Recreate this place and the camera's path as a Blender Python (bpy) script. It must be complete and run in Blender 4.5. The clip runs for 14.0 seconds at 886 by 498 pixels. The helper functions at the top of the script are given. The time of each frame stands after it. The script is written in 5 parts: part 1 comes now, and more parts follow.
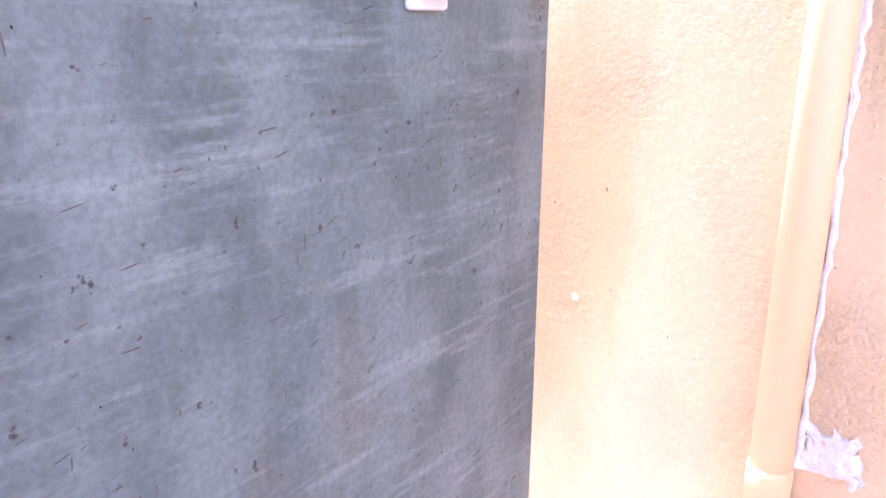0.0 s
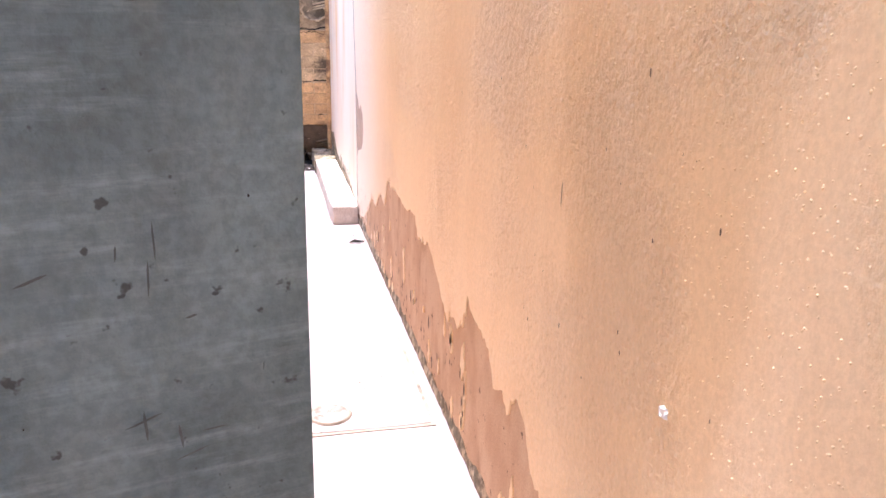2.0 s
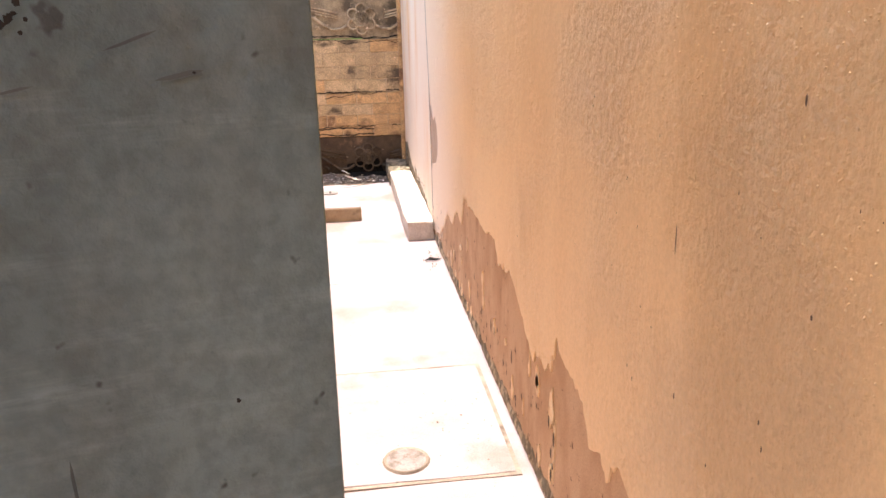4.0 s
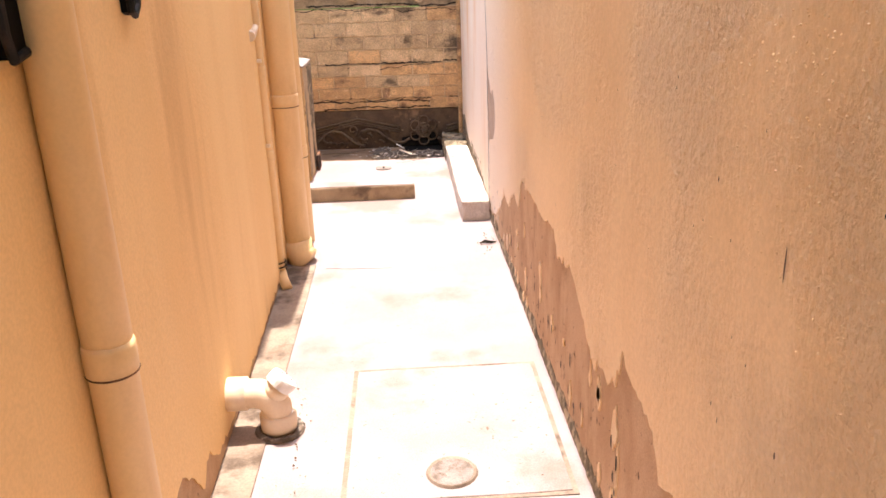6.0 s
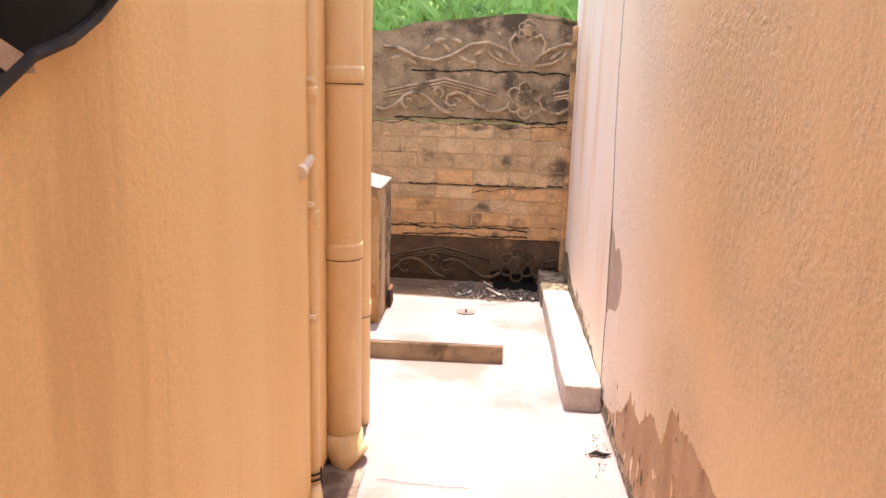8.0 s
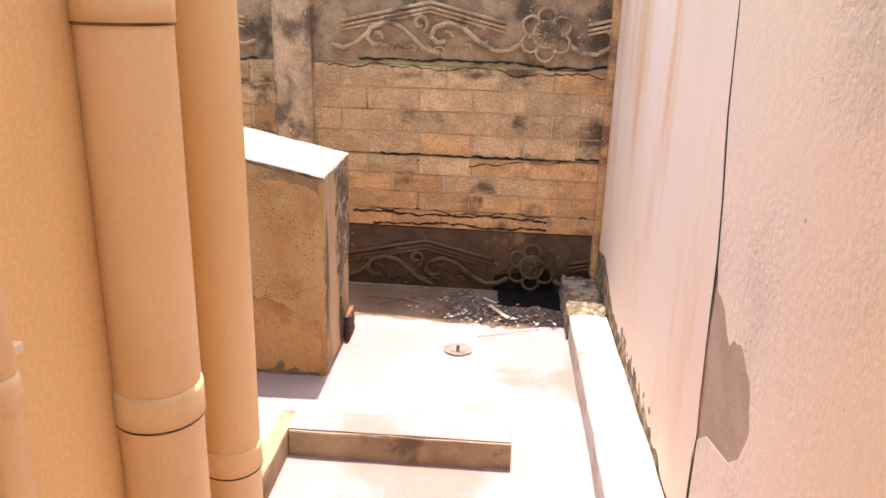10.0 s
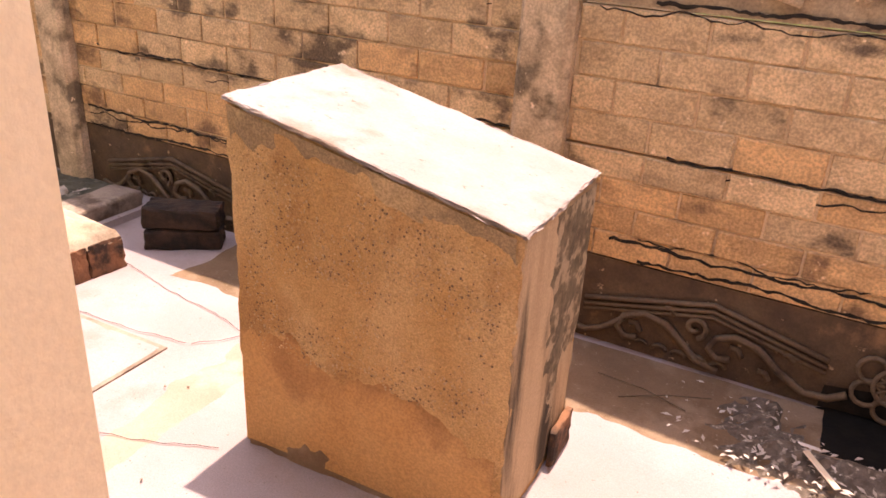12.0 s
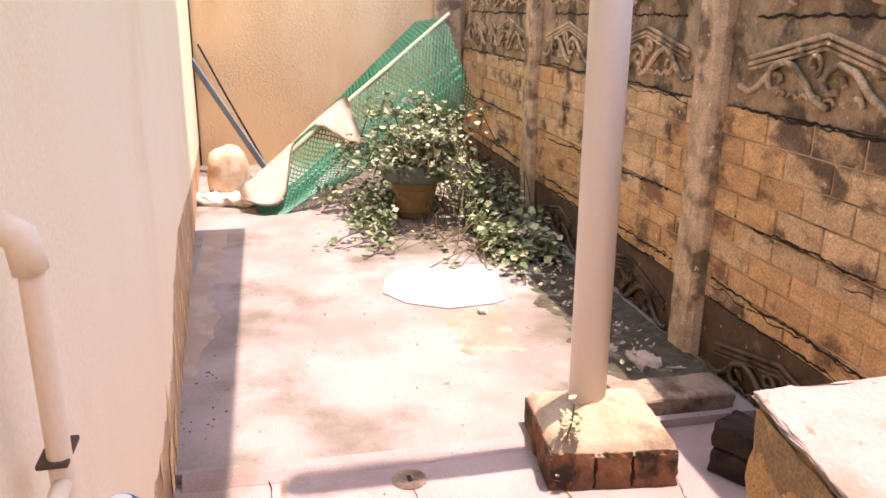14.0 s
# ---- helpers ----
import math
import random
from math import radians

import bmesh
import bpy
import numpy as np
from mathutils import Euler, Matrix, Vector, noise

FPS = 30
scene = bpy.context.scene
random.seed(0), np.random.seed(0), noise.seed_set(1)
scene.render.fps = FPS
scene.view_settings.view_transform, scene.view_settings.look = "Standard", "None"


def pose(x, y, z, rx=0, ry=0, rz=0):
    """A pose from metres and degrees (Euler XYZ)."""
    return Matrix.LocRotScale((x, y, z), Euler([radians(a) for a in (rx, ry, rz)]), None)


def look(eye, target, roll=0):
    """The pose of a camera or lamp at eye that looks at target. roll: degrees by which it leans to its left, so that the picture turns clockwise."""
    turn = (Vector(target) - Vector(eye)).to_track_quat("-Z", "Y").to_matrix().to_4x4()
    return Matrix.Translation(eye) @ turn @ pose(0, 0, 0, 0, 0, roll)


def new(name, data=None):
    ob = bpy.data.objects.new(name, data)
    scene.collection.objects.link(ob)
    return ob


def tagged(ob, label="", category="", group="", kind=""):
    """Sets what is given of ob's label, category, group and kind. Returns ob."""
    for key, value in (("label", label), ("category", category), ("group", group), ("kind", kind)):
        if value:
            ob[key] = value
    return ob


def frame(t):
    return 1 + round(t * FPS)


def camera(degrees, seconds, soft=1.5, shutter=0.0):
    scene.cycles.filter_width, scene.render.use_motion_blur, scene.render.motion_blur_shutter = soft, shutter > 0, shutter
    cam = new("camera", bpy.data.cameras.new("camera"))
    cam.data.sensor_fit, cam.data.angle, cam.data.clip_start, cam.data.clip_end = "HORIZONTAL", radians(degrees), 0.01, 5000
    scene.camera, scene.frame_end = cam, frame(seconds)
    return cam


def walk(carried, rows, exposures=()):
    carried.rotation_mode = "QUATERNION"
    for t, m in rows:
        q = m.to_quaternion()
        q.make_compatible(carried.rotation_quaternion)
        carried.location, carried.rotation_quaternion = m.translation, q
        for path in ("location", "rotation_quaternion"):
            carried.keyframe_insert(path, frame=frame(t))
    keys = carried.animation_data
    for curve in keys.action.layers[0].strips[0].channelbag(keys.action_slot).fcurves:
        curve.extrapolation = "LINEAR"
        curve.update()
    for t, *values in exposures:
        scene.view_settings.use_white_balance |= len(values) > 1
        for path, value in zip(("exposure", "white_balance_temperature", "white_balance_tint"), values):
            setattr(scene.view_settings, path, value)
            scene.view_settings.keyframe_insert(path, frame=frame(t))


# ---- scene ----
cam = camera(59.3, 14.0, soft=1.6)
PATH = [
    (0, (-0.957, -0.514, 1.250), (0.240, 0.985, 0.682), 0.3),
    (0.5, (-0.698, -0.264, 1.240), (0.524, 1.235, 0.732), 0.8),
    (1, (-0.598, -0.167, 1.235), (0.608, 1.340, 0.711), 0.2),
    (1.5, (-0.480, -0.185, 1.220), (0.666, 1.319, 0.569), -0.5),
    (2, (-0.188, -0.215, 1.140), (0.240, 1.641, 0.545), 1.4),
    (2.5, (-0.178, -0.075, 1.131), (-0.003, 1.837, 0.530), 1.7),
    (3, (-0.173, -0.020, 1.136), (0.060, 1.889, 0.581), 0.2),
    (5.5, (-0.129, 0.077, 1.185), (0.041, 1.953, 0.512), -3.5),
    (6, (-0.120, 0.195, 1.155), (-0.038, 2.080, 0.488), -1.8),
    (6.5, (-0.157, 0.328, 1.153), (-0.165, 2.231, 0.537), -0.6),
    (7, (-0.152, 0.538, 1.185), (-0.256, 2.47, 0.676), -0.0),
    (7.5, (-0.171, 0.806, 1.209), (-0.278, 2.758, 0.786), 1.4),
    (10, (-0.162, 2.468, 1.225), (-0.289, 4.365, 0.605), 1.6),
    (10.5, (-0.213, 2.797, 1.224), (-0.427, 4.67, 0.556), 2.5),
    (11, (-0.165, 3.117, 1.206), (-0.6, 4.928, 0.477), 2.2),
    (11.5, (-0.179, 3.42, 1.203), (-0.827, 5.138, 0.409), 1.6),
    (12, (-0.292, 3.66, 1.185), (-1.098, 5.293, 0.359), 3.3),
    (12.5, (-0.275, 3.906, 1.203), (-1.434, 5.3, 0.359), 1.7),
    (13, (-0.342, 4.078, 1.226), (-1.815, 5.15, 0.401), 0.8),
    (13.5, (-0.463, 4.157, 1.256), (-2.16, 4.908, 0.509), -0.4),
    (14, (-0.594, 4.223, 1.253), (-2.457, 4.653, 0.665), 0.6),
]
EXPO = [(0, 4.1, 5200, 28), (1.3, 4.1, 5200, 28), (1.6, 3.75, 5300, 23), (2.0, 3.15, 5700, 14), (2.5, 2.6, 6400, 11), (3.0, 2.72, 6500, 11), (5.5, 2.7, 6900, 14), (7.5, 2.6, 7000, 17), (10.0, 2.58, 6950, 18), (11.0, 2.6, 7500, 22), (12.0, 2.52, 8000, 30), (13.0, 2.32, 7950, 32), (14, 2.33, 7800, 29)]
walk(cam, [(t, look(eye, target, roll)) for t, eye, target, roll in PATH], EXPO)

# ---- light: a high sun from beyond the fence, clear sky ----
SUN_ELEV = 76.7
world = bpy.data.worlds.new("sky")
scene.world = world
world.use_nodes = True
wn = world.node_tree
sky = wn.nodes.new("ShaderNodeTexSky")
sky.sky_type = "NISHITA"
sky.sun_disc = False
sky.sun_elevation = radians(SUN_ELEV)
sky.sun_rotation = 0.0
wn.links.new(sky.outputs[0], wn.nodes["Background"].inputs[0])
wn.nodes["Background"].inputs[1].default_value = 0.15
sun_data = bpy.data.lights.new("sun", "SUN")
sun_data.energy = 1.6
sun_data.angle = radians(0.6)
sun_data.color = (1.0, 0.95, 0.89)
sun = new("sun", sun_data)
sun.matrix_world = pose(0, 0, 8, -(90 - SUN_ELEV), 0, 0)


# ---- materials ----
def surf(name, c1, c2, s1=4.0, c3=None, s2=1.2, t3=0.6, rough=0.85, bump=0.3, bscale=60.0,
         stretch=(1, 1, 1), spec=0.3, vary=0.0, pits=None, pit_scale=50.0, metal=0.0, coarse=0.0, strokes=None, grain=0.1, patchy=False, depth=0.004, pale_far=None):
    """Two-scale coloured surface with fine relief; stretch squeezes the pattern along an axis."""
    m = bpy.data.materials.new(name)
    m.use_nodes = True
    nt = m.node_tree
    N, K = nt.nodes, nt.links
    bs = N["Principled BSDF"]
    geo = N.new("ShaderNodeNewGeometry")
    mp = N.new("ShaderNodeMapping")
    mp.inputs["Scale"].default_value = stretch
    K.new(geo.outputs["Position"], mp.inputs[0])

    def noise_of(scale, detail=5.0, vec=None, rgh=0.6):
        n = N.new("ShaderNodeTexNoise")
        n.inputs["Scale"].default_value = scale
        n.inputs["Detail"].default_value = detail
        n.inputs["Roughness"].default_value = rgh
        K.new(vec or mp.outputs[0], n.inputs["Vector"])
        return n.outputs[0]

    def ramp(src, a, b):
        r = N.new("ShaderNodeMapRange")
        r.inputs[1].default_value, r.inputs[2].default_value = a, b
        r.interpolation_type = "SMOOTHSTEP"
        K.new(src, r.inputs[0])
        return r.outputs[0]

    def mix(f, a, b):
        x = N.new("ShaderNodeMix")
        x.data_type = "RGBA"
        K.new(f, x.inputs[0])
        for v, i in ((a, 6), (b, 7)):
            if isinstance(v, tuple):
                x.inputs[i].default_value = (*v, 1)
            else:
                K.new(v, x.inputs[i])
        return x.outputs[2]

    col = mix(ramp(noise_of(s1), 0.35, 0.65), c1, c2)
    if c3:
        col = mix(ramp(noise_of(s2, 8.0), t3 - 0.07, t3 + 0.07), col, c3)
    # colour goes paler towards larger y, with a wavering edge
    if pale_far:
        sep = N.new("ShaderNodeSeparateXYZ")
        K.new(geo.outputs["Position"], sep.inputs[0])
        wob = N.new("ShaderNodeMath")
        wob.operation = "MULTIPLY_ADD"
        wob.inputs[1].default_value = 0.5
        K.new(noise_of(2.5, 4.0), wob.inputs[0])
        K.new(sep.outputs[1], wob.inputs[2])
        col = mix(ramp(wob.outputs[0], pale_far[0], pale_far[1]), col, pale_far[2])
    if strokes:
        for sc, lo, hi in (((3, 3, 26), .47, .78), ((34, 34, 9), .52, .85)):
            m2 = N.new("ShaderNodeMapping")
            m2.inputs["Scale"].default_value = sc
            m2.inputs["Rotation"].default_value = (0.004, 0.006, 0)
            K.new(geo.outputs["Position"], m2.inputs[0])
            col = mix(ramp(noise_of(1.6, 6.0, m2.outputs[0], 0.7), lo, hi), col, strokes)
            strokes = tuple(c * .62 for c in strokes)
    if pits:
        col = mix(ramp(noise_of(pit_scale, 3.0, geo.outputs["Position"]), 0.66, 0.72), col, pits)
    fine = ramp(noise_of(bscale * 2.3, 3.0, geo.outputs["Position"]), 0.3, 0.7)
    hs = N.new("ShaderNodeHueSaturation")
    mr = N.new("ShaderNodeMapRange")
    mr.inputs[3].default_value, mr.inputs[4].default_value = 1 - grain, 1 + grain
    K.new(fine, mr.inputs[0])
    K.new(mr.outputs[0], hs.inputs["Value"])
    K.new(col, hs.inputs["Color"])
    col = hs.outputs[0]
    if vary:
        oi = N.new("ShaderNodeObjectInfo")
        mv = N.new("ShaderNodeMapRange")
        mv.inputs[3].default_value, mv.inputs[4].default_value = 1 - vary, 1 + vary
        K.new(oi.outputs["Random"], mv.inputs[0])
        h2 = N.new("ShaderNodeHueSaturation")
        K.new(mv.outputs[0], h2.inputs["Value"])
        K.new(col, h2.inputs["Color"])
        col = h2.outputs[0]
    K.new(col, bs.inputs["Base Color"])
    bs.inputs["Roughness"].default_value = rough
    bs.inputs["Metallic"].default_value = metal
    bs.inputs["Specular IOR Level"].default_value = spec
    if bump:
        b = N.new("ShaderNodeBump")
        b.inputs["Strength"].default_value = bump
        if patchy:
            pr = N.new("ShaderNodeMapRange")
            pr.inputs[1].default_value, pr.inputs[2].default_value = 0.45, 0.58
            pr.inputs[3].default_value, pr.inputs[4].default_value = bump * 0.12, bump
            K.new(noise_of(1.7, 3.0, geo.outputs["Position"]), pr.inputs[0])
            K.new(pr.outputs[0], b.inputs["Strength"])
        b.inputs["Distance"].default_value = depth
        K.new(noise_of(bscale, 6.0, geo.outputs["Position"]), b.inputs["Height"])
        last = b
        if coarse:
            b2 = N.new("ShaderNodeBump")
            b2.inputs["Strength"].default_value = coarse
            b2.inputs["Distance"].default_value = 0.02
            K.new(noise_of(bscale / 7, 3.0, geo.outputs["Position"]), b2.inputs["Height"])
            K.new(b.outputs[0], b2.inputs["Normal"])
            last = b2
        K.new(last.outputs[0], bs.inputs["Normal"])
    return m


PEACH = surf("peach_paint", (.79, .55, .30), (.84, .615, .36), 2.2, (.73, .495, .26), 1.4, .60, .66, 1.0, 55, (1, 1, .35), .45, coarse=.08, grain=.05, patchy=True, depth=.018, pale_far=(2.9, 3.9, (.84, .67, .50)))
PEACH_W = surf("peach_wall_paint", (.79, .55, .30), (.84, .615, .36), 2.2, (.73, .495, .26), 1.4, .60, .66, 1.0, 55, (1, 1, .35), .45, coarse=.08, grain=.05, patchy=True, depth=.018)
PEACH_L = surf("peach_paint_left", (.80, .52, .225), (.84, .575, .27), 2.5, (.70, .435, .185), 3.2, .585, .7, .5, 70, (1, 1, .12), .4, grain=.05, patchy=True)
PALE = surf("pale_paint", (.83, .645, .48), (.84, .68, .53), 2.0, (.76, .47, .24), 1.5, .58, .75, .3, 70, (1, 1.5, .3), .35, grain=.04)
CREAM = surf("cream_paint", (.84, .68, .465), (.85, .71, .51), 1.5, (.79, .60, .385), 1.1, .62, .8, .3, 70, (1, 1, .6), .3, grain=.04)
PLASTER = surf("bare_plaster", (.46, .29, .17), (.55, .37, .23), 9, (.34, .20, .11), 4, .60, .9, .6, 90, (1, 1, .5), .2, pits=(.10, .06, .035), pit_scale=38)
PATCH = surf("grey_plaster_and_sheen", (.42, .295, .205), (.48, .35, .25), 8, None, 1, .6, .9, .4, 90)
CONCRETE = surf("floor_concrete", (.375, .308, .300), (.32, .257, .245), 2.4, (.27, .20, .168), 1.6, .58, .9, .4, 120, (1, 1, 1), .25, pits=(0.24, 0.185, 0.155), pit_scale=70)
SLAB = surf("yard_slab", (.36, .305, .29), (.255, .215, .195), 1.8, (.155, .13, .098), 1.2, .57, .9, .4, 110, (1, 1, 1), .25, pits=(0.19, 0.148, 0.115), pit_scale=26)
KERB = surf("kerb_concrete", (.60, .53, .46), (.48, .40, .33), 7, (.25, .20, .15), 5, .63, .95, .8, 70, coarse=.3)
KERB_SHADE = surf("shaded_kerb", (.42, .30, .18), (.30, .21, .13), 9, (.16, .11, .07), 5, .6, .95, .7, 80)
DARK_CONCRETE = surf("dark_concrete", (.33, .255, .195), (.24, .18, .135), 9, (.12, .085, .06), 6, .57, .95, .8, 60, coarse=.4)
DIRTY_P = surf("grey_mortar_plug", (.30, .25, .225), (.24, .195, .17), 30, (.16, .12, .095), 22, .56, .95, .9, 90)
DIRT = surf("dark_dirt", (.10, .078, .058), (.17, .13, .10), 40, (.42, .35, .28), 45, .62, 1.0, 1.0, 120, coarse=.6)
FENCE = surf("fence_concrete", (0.66, 0.462, 0.262), (0.51, 0.352, 0.198), 11, (0.15, 0.106, 0.068), 5.0, .575, .93, 1.0, 60, (1, 1, 1.6), .2, vary=.15, pits=(0.78, 0.58, 0.37), pit_scale=27, coarse=.5, grain=.26)
FENCE_O = surf("rust_stained_concrete", (.66, .405, .195), (.51, .31, .15), 11, (0.23, 0.135, 0.075), 5, .58, .93, 1.0, 60, (1, 1, 1.6), .2, vary=.12, pits=(0.78, 0.53, 0.31), pit_scale=28, coarse=.5, grain=.24)
FENCE_L = surf("pale_fence_relief", (0.647, 0.482, 0.311), (0.451, 0.329, 0.207), 14, (0.183, 0.137, 0.088), 6, .57, .93, .9, 60, vary=.08, pits=(0.850, 0.647, 0.439), pit_scale=30, coarse=.4, grain=.19)
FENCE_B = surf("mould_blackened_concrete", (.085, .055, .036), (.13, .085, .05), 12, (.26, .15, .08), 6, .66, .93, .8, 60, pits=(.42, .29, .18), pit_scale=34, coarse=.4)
# panel ground darkened to stand for shade around the raised scrolls
FENCE_SHADE = surf("shaded_panel_ground", (0.439, 0.323, 0.201), (0.293, 0.213, 0.134), 12, (0.110, 0.083, 0.055), 5, .55, .93, .9, 60, pits=(0.708, 0.525, 0.342), pit_scale=32, coarse=.4, grain=.19)
MOSS = surf("mossy_dirt", (.06, .055, .036), (.105, .095, .065), 18, (.22, .185, .14), 14, .62, 1.0, 1.0, 90, coarse=.6)
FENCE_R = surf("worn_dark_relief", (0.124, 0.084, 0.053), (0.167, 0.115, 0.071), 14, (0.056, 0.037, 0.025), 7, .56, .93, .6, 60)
PLINTH_B = surf("damp_brown_render", (.46, .235, .085), (.51, .29, .12), 4, (.34, .17, .07), 3, .58, .9, .8, 80, coarse=.3, grain=.16)
MORTAR = surf("mortar_bed", (.68, .49, .30), (.56, .39, .23), 8, (.20, .14, .09), 4, .6, .95, .5, 70)
CRACK = surf("crack_black", (.015, .011, .008), (.03, .022, .015), 12, bump=0)
PLINTH = surf("pebble_render", (.50, .285, .115), (.57, .365, .175), 5, (.38, .20, .08), 2.4, .56, .95, 1.0, 110, (1, 1, .6), .2, pits=(.16, .095, .048), pit_scale=120, coarse=.5, depth=.009, grain=.2)
PLINTH_S = surf("mouldy_render", (.55, .40, .25), (.44, .31, .19), 6, (.065, .05, .036), 2.2, .54, .95, .8, 90, (1.5, 2.6, .4), .2)
CAP = surf("white_cement", (.345, .285, .26), (.30, .242, .212), 5, (.25, .18, .135), 4, .60, .95, .9, 80, coarse=.4, pits=(0.22, 0.16, 0.118), pit_scale=40, grain=.06)
BRICKRED = surf("old_brick", (.26, .12, .062), (.17, .085, .05), 12, (.045, .03, .022), 9, .50, .95, .9, 70, coarse=.4)
CHAR = surf("charred_brick", (.018, .014, .012), (.05, .03, .02), 14, (.13, .06, .035), 9, .66, .9, .9, 70, coarse=.4)
PVC = surf("painted_pipe", (.79, .555, .275), (.82, .59, .31), 3, (.70, .475, .225), 3, .62, .5, .15, 60, (1, 1, .3), .45, grain=.025)
PVC_C = surf("cream_pipe", (.78, .62, .44), (.80, .66, .49), 6, (.66, .47, .28), 5, .64, .5, .12, 60, (1, 1, .4), .45, grain=.025)
WHITEPL = surf("white_plastic", (.80, .78, .75), (.76, .74, .70), 6, rough=.35, bump=.05, spec=.5, grain=.02)
POLE = surf("white_steel", (.76, .70, .63), (.73, .66, .575), 2.5, (.68, .57, .45), 1.6, .64, .4, .05, 40, (1, 1, .4), .5, grain=.015)
GREY = surf("grey_door_paint", (.105, .132, .120), (.175, .212, .196), 9, (.125, .112, .082), 3.2, .575, .55, .6, 60, (1, 1, .5), .45, pits=(.055, .058, .05), pit_scale=60, strokes=(.25, .295, .275), grain=.13)
SCUFF = surf("rubbed_primer", (.08, .086, .074), (.11, .114, .10), 30, rough=.7, bump=0)
IRON = surf("rusty_iron", (.10, .07, .05), (.16, .10, .06), 20, rough=.7, bump=.4, metal=.5)
BLACK = surf("black_gloss", (.003, .003, .0035), (.006, .006, .007), 5, rough=.3, bump=.05, bscale=30, spec=.05)
BLACKRIM = surf("black_rim", (.012, .011, .010), (.04, .03, .024), 18, rough=.6, bump=.3, spec=.2)
NET = surf("green_netting", (.012, .15, .085), (.022, .215, .125), 6, rough=.45, bump=0, spec=.4)
STICK = surf("bleached_stick", (.42, .42, .30), (.34, .36, .24), 10, rough=.8, bump=.3)
CLOTH = surf("white_sheet", (.74, .67, .58), (.66, .56, .46), 7, (.45, .33, .22), 5, .66, .85, .3, 60)
SACKM = surf("woven_sack", (.50, .33, .20), (.62, .50, .38), 8, (.45, .28, .16), 7, .6, .8, .5, 120)
BLUEST = surf("blue_grey_steel", (.085, .12, .16), (.12, .16, .20), 8, (.20, .17, .14), 9, .66, .5, .2, 60, spec=.5)
BLUE = surf("blue_plastic", (.01, .085, .26), (.012, .10, .30), 8, rough=.3, bump=.03, spec=.5)
MAT = surf("pale_plastic_mat", (0.43, 0.40, 0.385), (0.385, 0.36, 0.34), 5, rough=.5, bump=.1)
POT = surf("clay_pot", (.30, .17, .07), (.40, .25, .10), 8, (.16, .12, .07), 5, .62, .8, .4, 60)
POTG = surf("green_glaze", (.12, .15, .11), (.17, .20, .15), 10, rough=.5, bump=.2)
LEAF = surf("ivy_leaf", (.065, .11, .04), (.11, .16, .07), 14, (.27, .29, .18), 9, .56, .5, .1, 60, vary=.3)
LEAF_P = surf("pale_leaf", (.46, .47, .33), (.34, .38, .20), 14, rough=.5, bump=.1)
STEM = surf("brown_stem", (.10, .07, .04), (.16, .11, .06), 14, bump=.2)
GRASS = surf("grass_bank", (.14, .24, .045), (.22, .33, .08), 1.6, (.08, .13, .035), 2.2, .6, .9, .8, 30, coarse=.5)
BLADE = surf("grass_blade", (.22, .36, .07), (.34, .46, .12), 3, (.12, .19, .04), 2, .6, .7, 0)
EARTH = surf("earth", (.30, .21, .13), (.24, .17, .10), 1.2, (.16, .17, .07), .7, .58, 1, .6, 30)
ROOF = surf("roof_sheet", (.34, .33, .32), (.28, .27, .26), 2, rough=.6, bump=.1)
GLUE = surf("white_filler", (.80, .76, .72), (.72, .66, .60), 20, rough=.8, bump=.8, bscale=60)
PEBBLE = surf("pale_pebble", (.62, .43, .24), (.44, .27, .13), 60, bump=0, grain=.2)
MOULD = surf("black_green_mould", (.12, .092, .058), (.20, .155, .10), 28, (.42, .32, .21), 24, .54, .95, .6, 90)
DARK_BROWN = surf("dark_brown", (.20, .125, .072), (.155, .098, .056), 5, (.25, .17, .11), 4, .56, .95, .5, 110, pits=(.30, .22, .15), pit_scale=90)
ALGAE = surf("grey_green_stain", (.235, .205, .155), (.29, .25, .20), 5, (.34, .295, .25), 7, .55, .95, .4, 110)
RUSTDUST = surf("ochre_stain", (.37, .285, .225), (.34, .25, .19), 4, (.40, .33, .27), 6, .57, .95, .4, 110)
SILT = surf("wet_black_silt", (.006, .005, .004), (.010, .008, .006), 20, rough=.8, bump=.3, spec=.15)
FOOTING = surf("footing_mortar", (.47, .38, .285), (.40, .31, .22), 9, (.26, .19, .13), 6, .6, .95, .8, 70, coarse=.3)
PLINTH_E = surf("dark_render", (.30, .205, .115), (.22, .155, .09), 9, (.42, .29, .155), 7, .58, .95, .8, 90, grain=.25)


# ---- mesh helpers ----
def part(name, bm, material, parent=None, label="", smooth=False):
    me = bpy.data.meshes.new(name)
    bm.to_mesh(me)
    bm.free()
    if smooth:
        for p in me.polygons:
            p.use_smooth = True
    me.materials.append(material)
    ob = new(name, me)
    if parent:
        ob.parent = parent
    if label:
        ob["label"] = label
    return ob


def empty(name, label, category, group="", kind="", m=None):
    ob = tagged(new(name), label, category, group, kind)
    ob.empty_display_size = 0.05
    if m is not None:
        ob.matrix_world = m
    return ob


def add_box(bm, x0, x1, y0, y1, z0, z1, bev=0.0, segs=2, cuts=0, rot=None):
    m = Matrix.LocRotScale(((x0 + x1) / 2, (y0 + y1) / 2, (z0 + z1) / 2), rot, (x1 - x0, y1 - y0, z1 - z0))
    vs = bmesh.ops.create_cube(bm, size=1, matrix=m)["verts"]
    es = list({e for v in vs for e in v.link_edges})
    if cuts:
        bmesh.ops.subdivide_edges(bm, edges=es, cuts=cuts, use_grid_fill=True)
    elif bev:
        bmesh.ops.bevel(bm, geom=es, offset=bev, segments=segs, affect="EDGES", profile=0.5)
    return bm


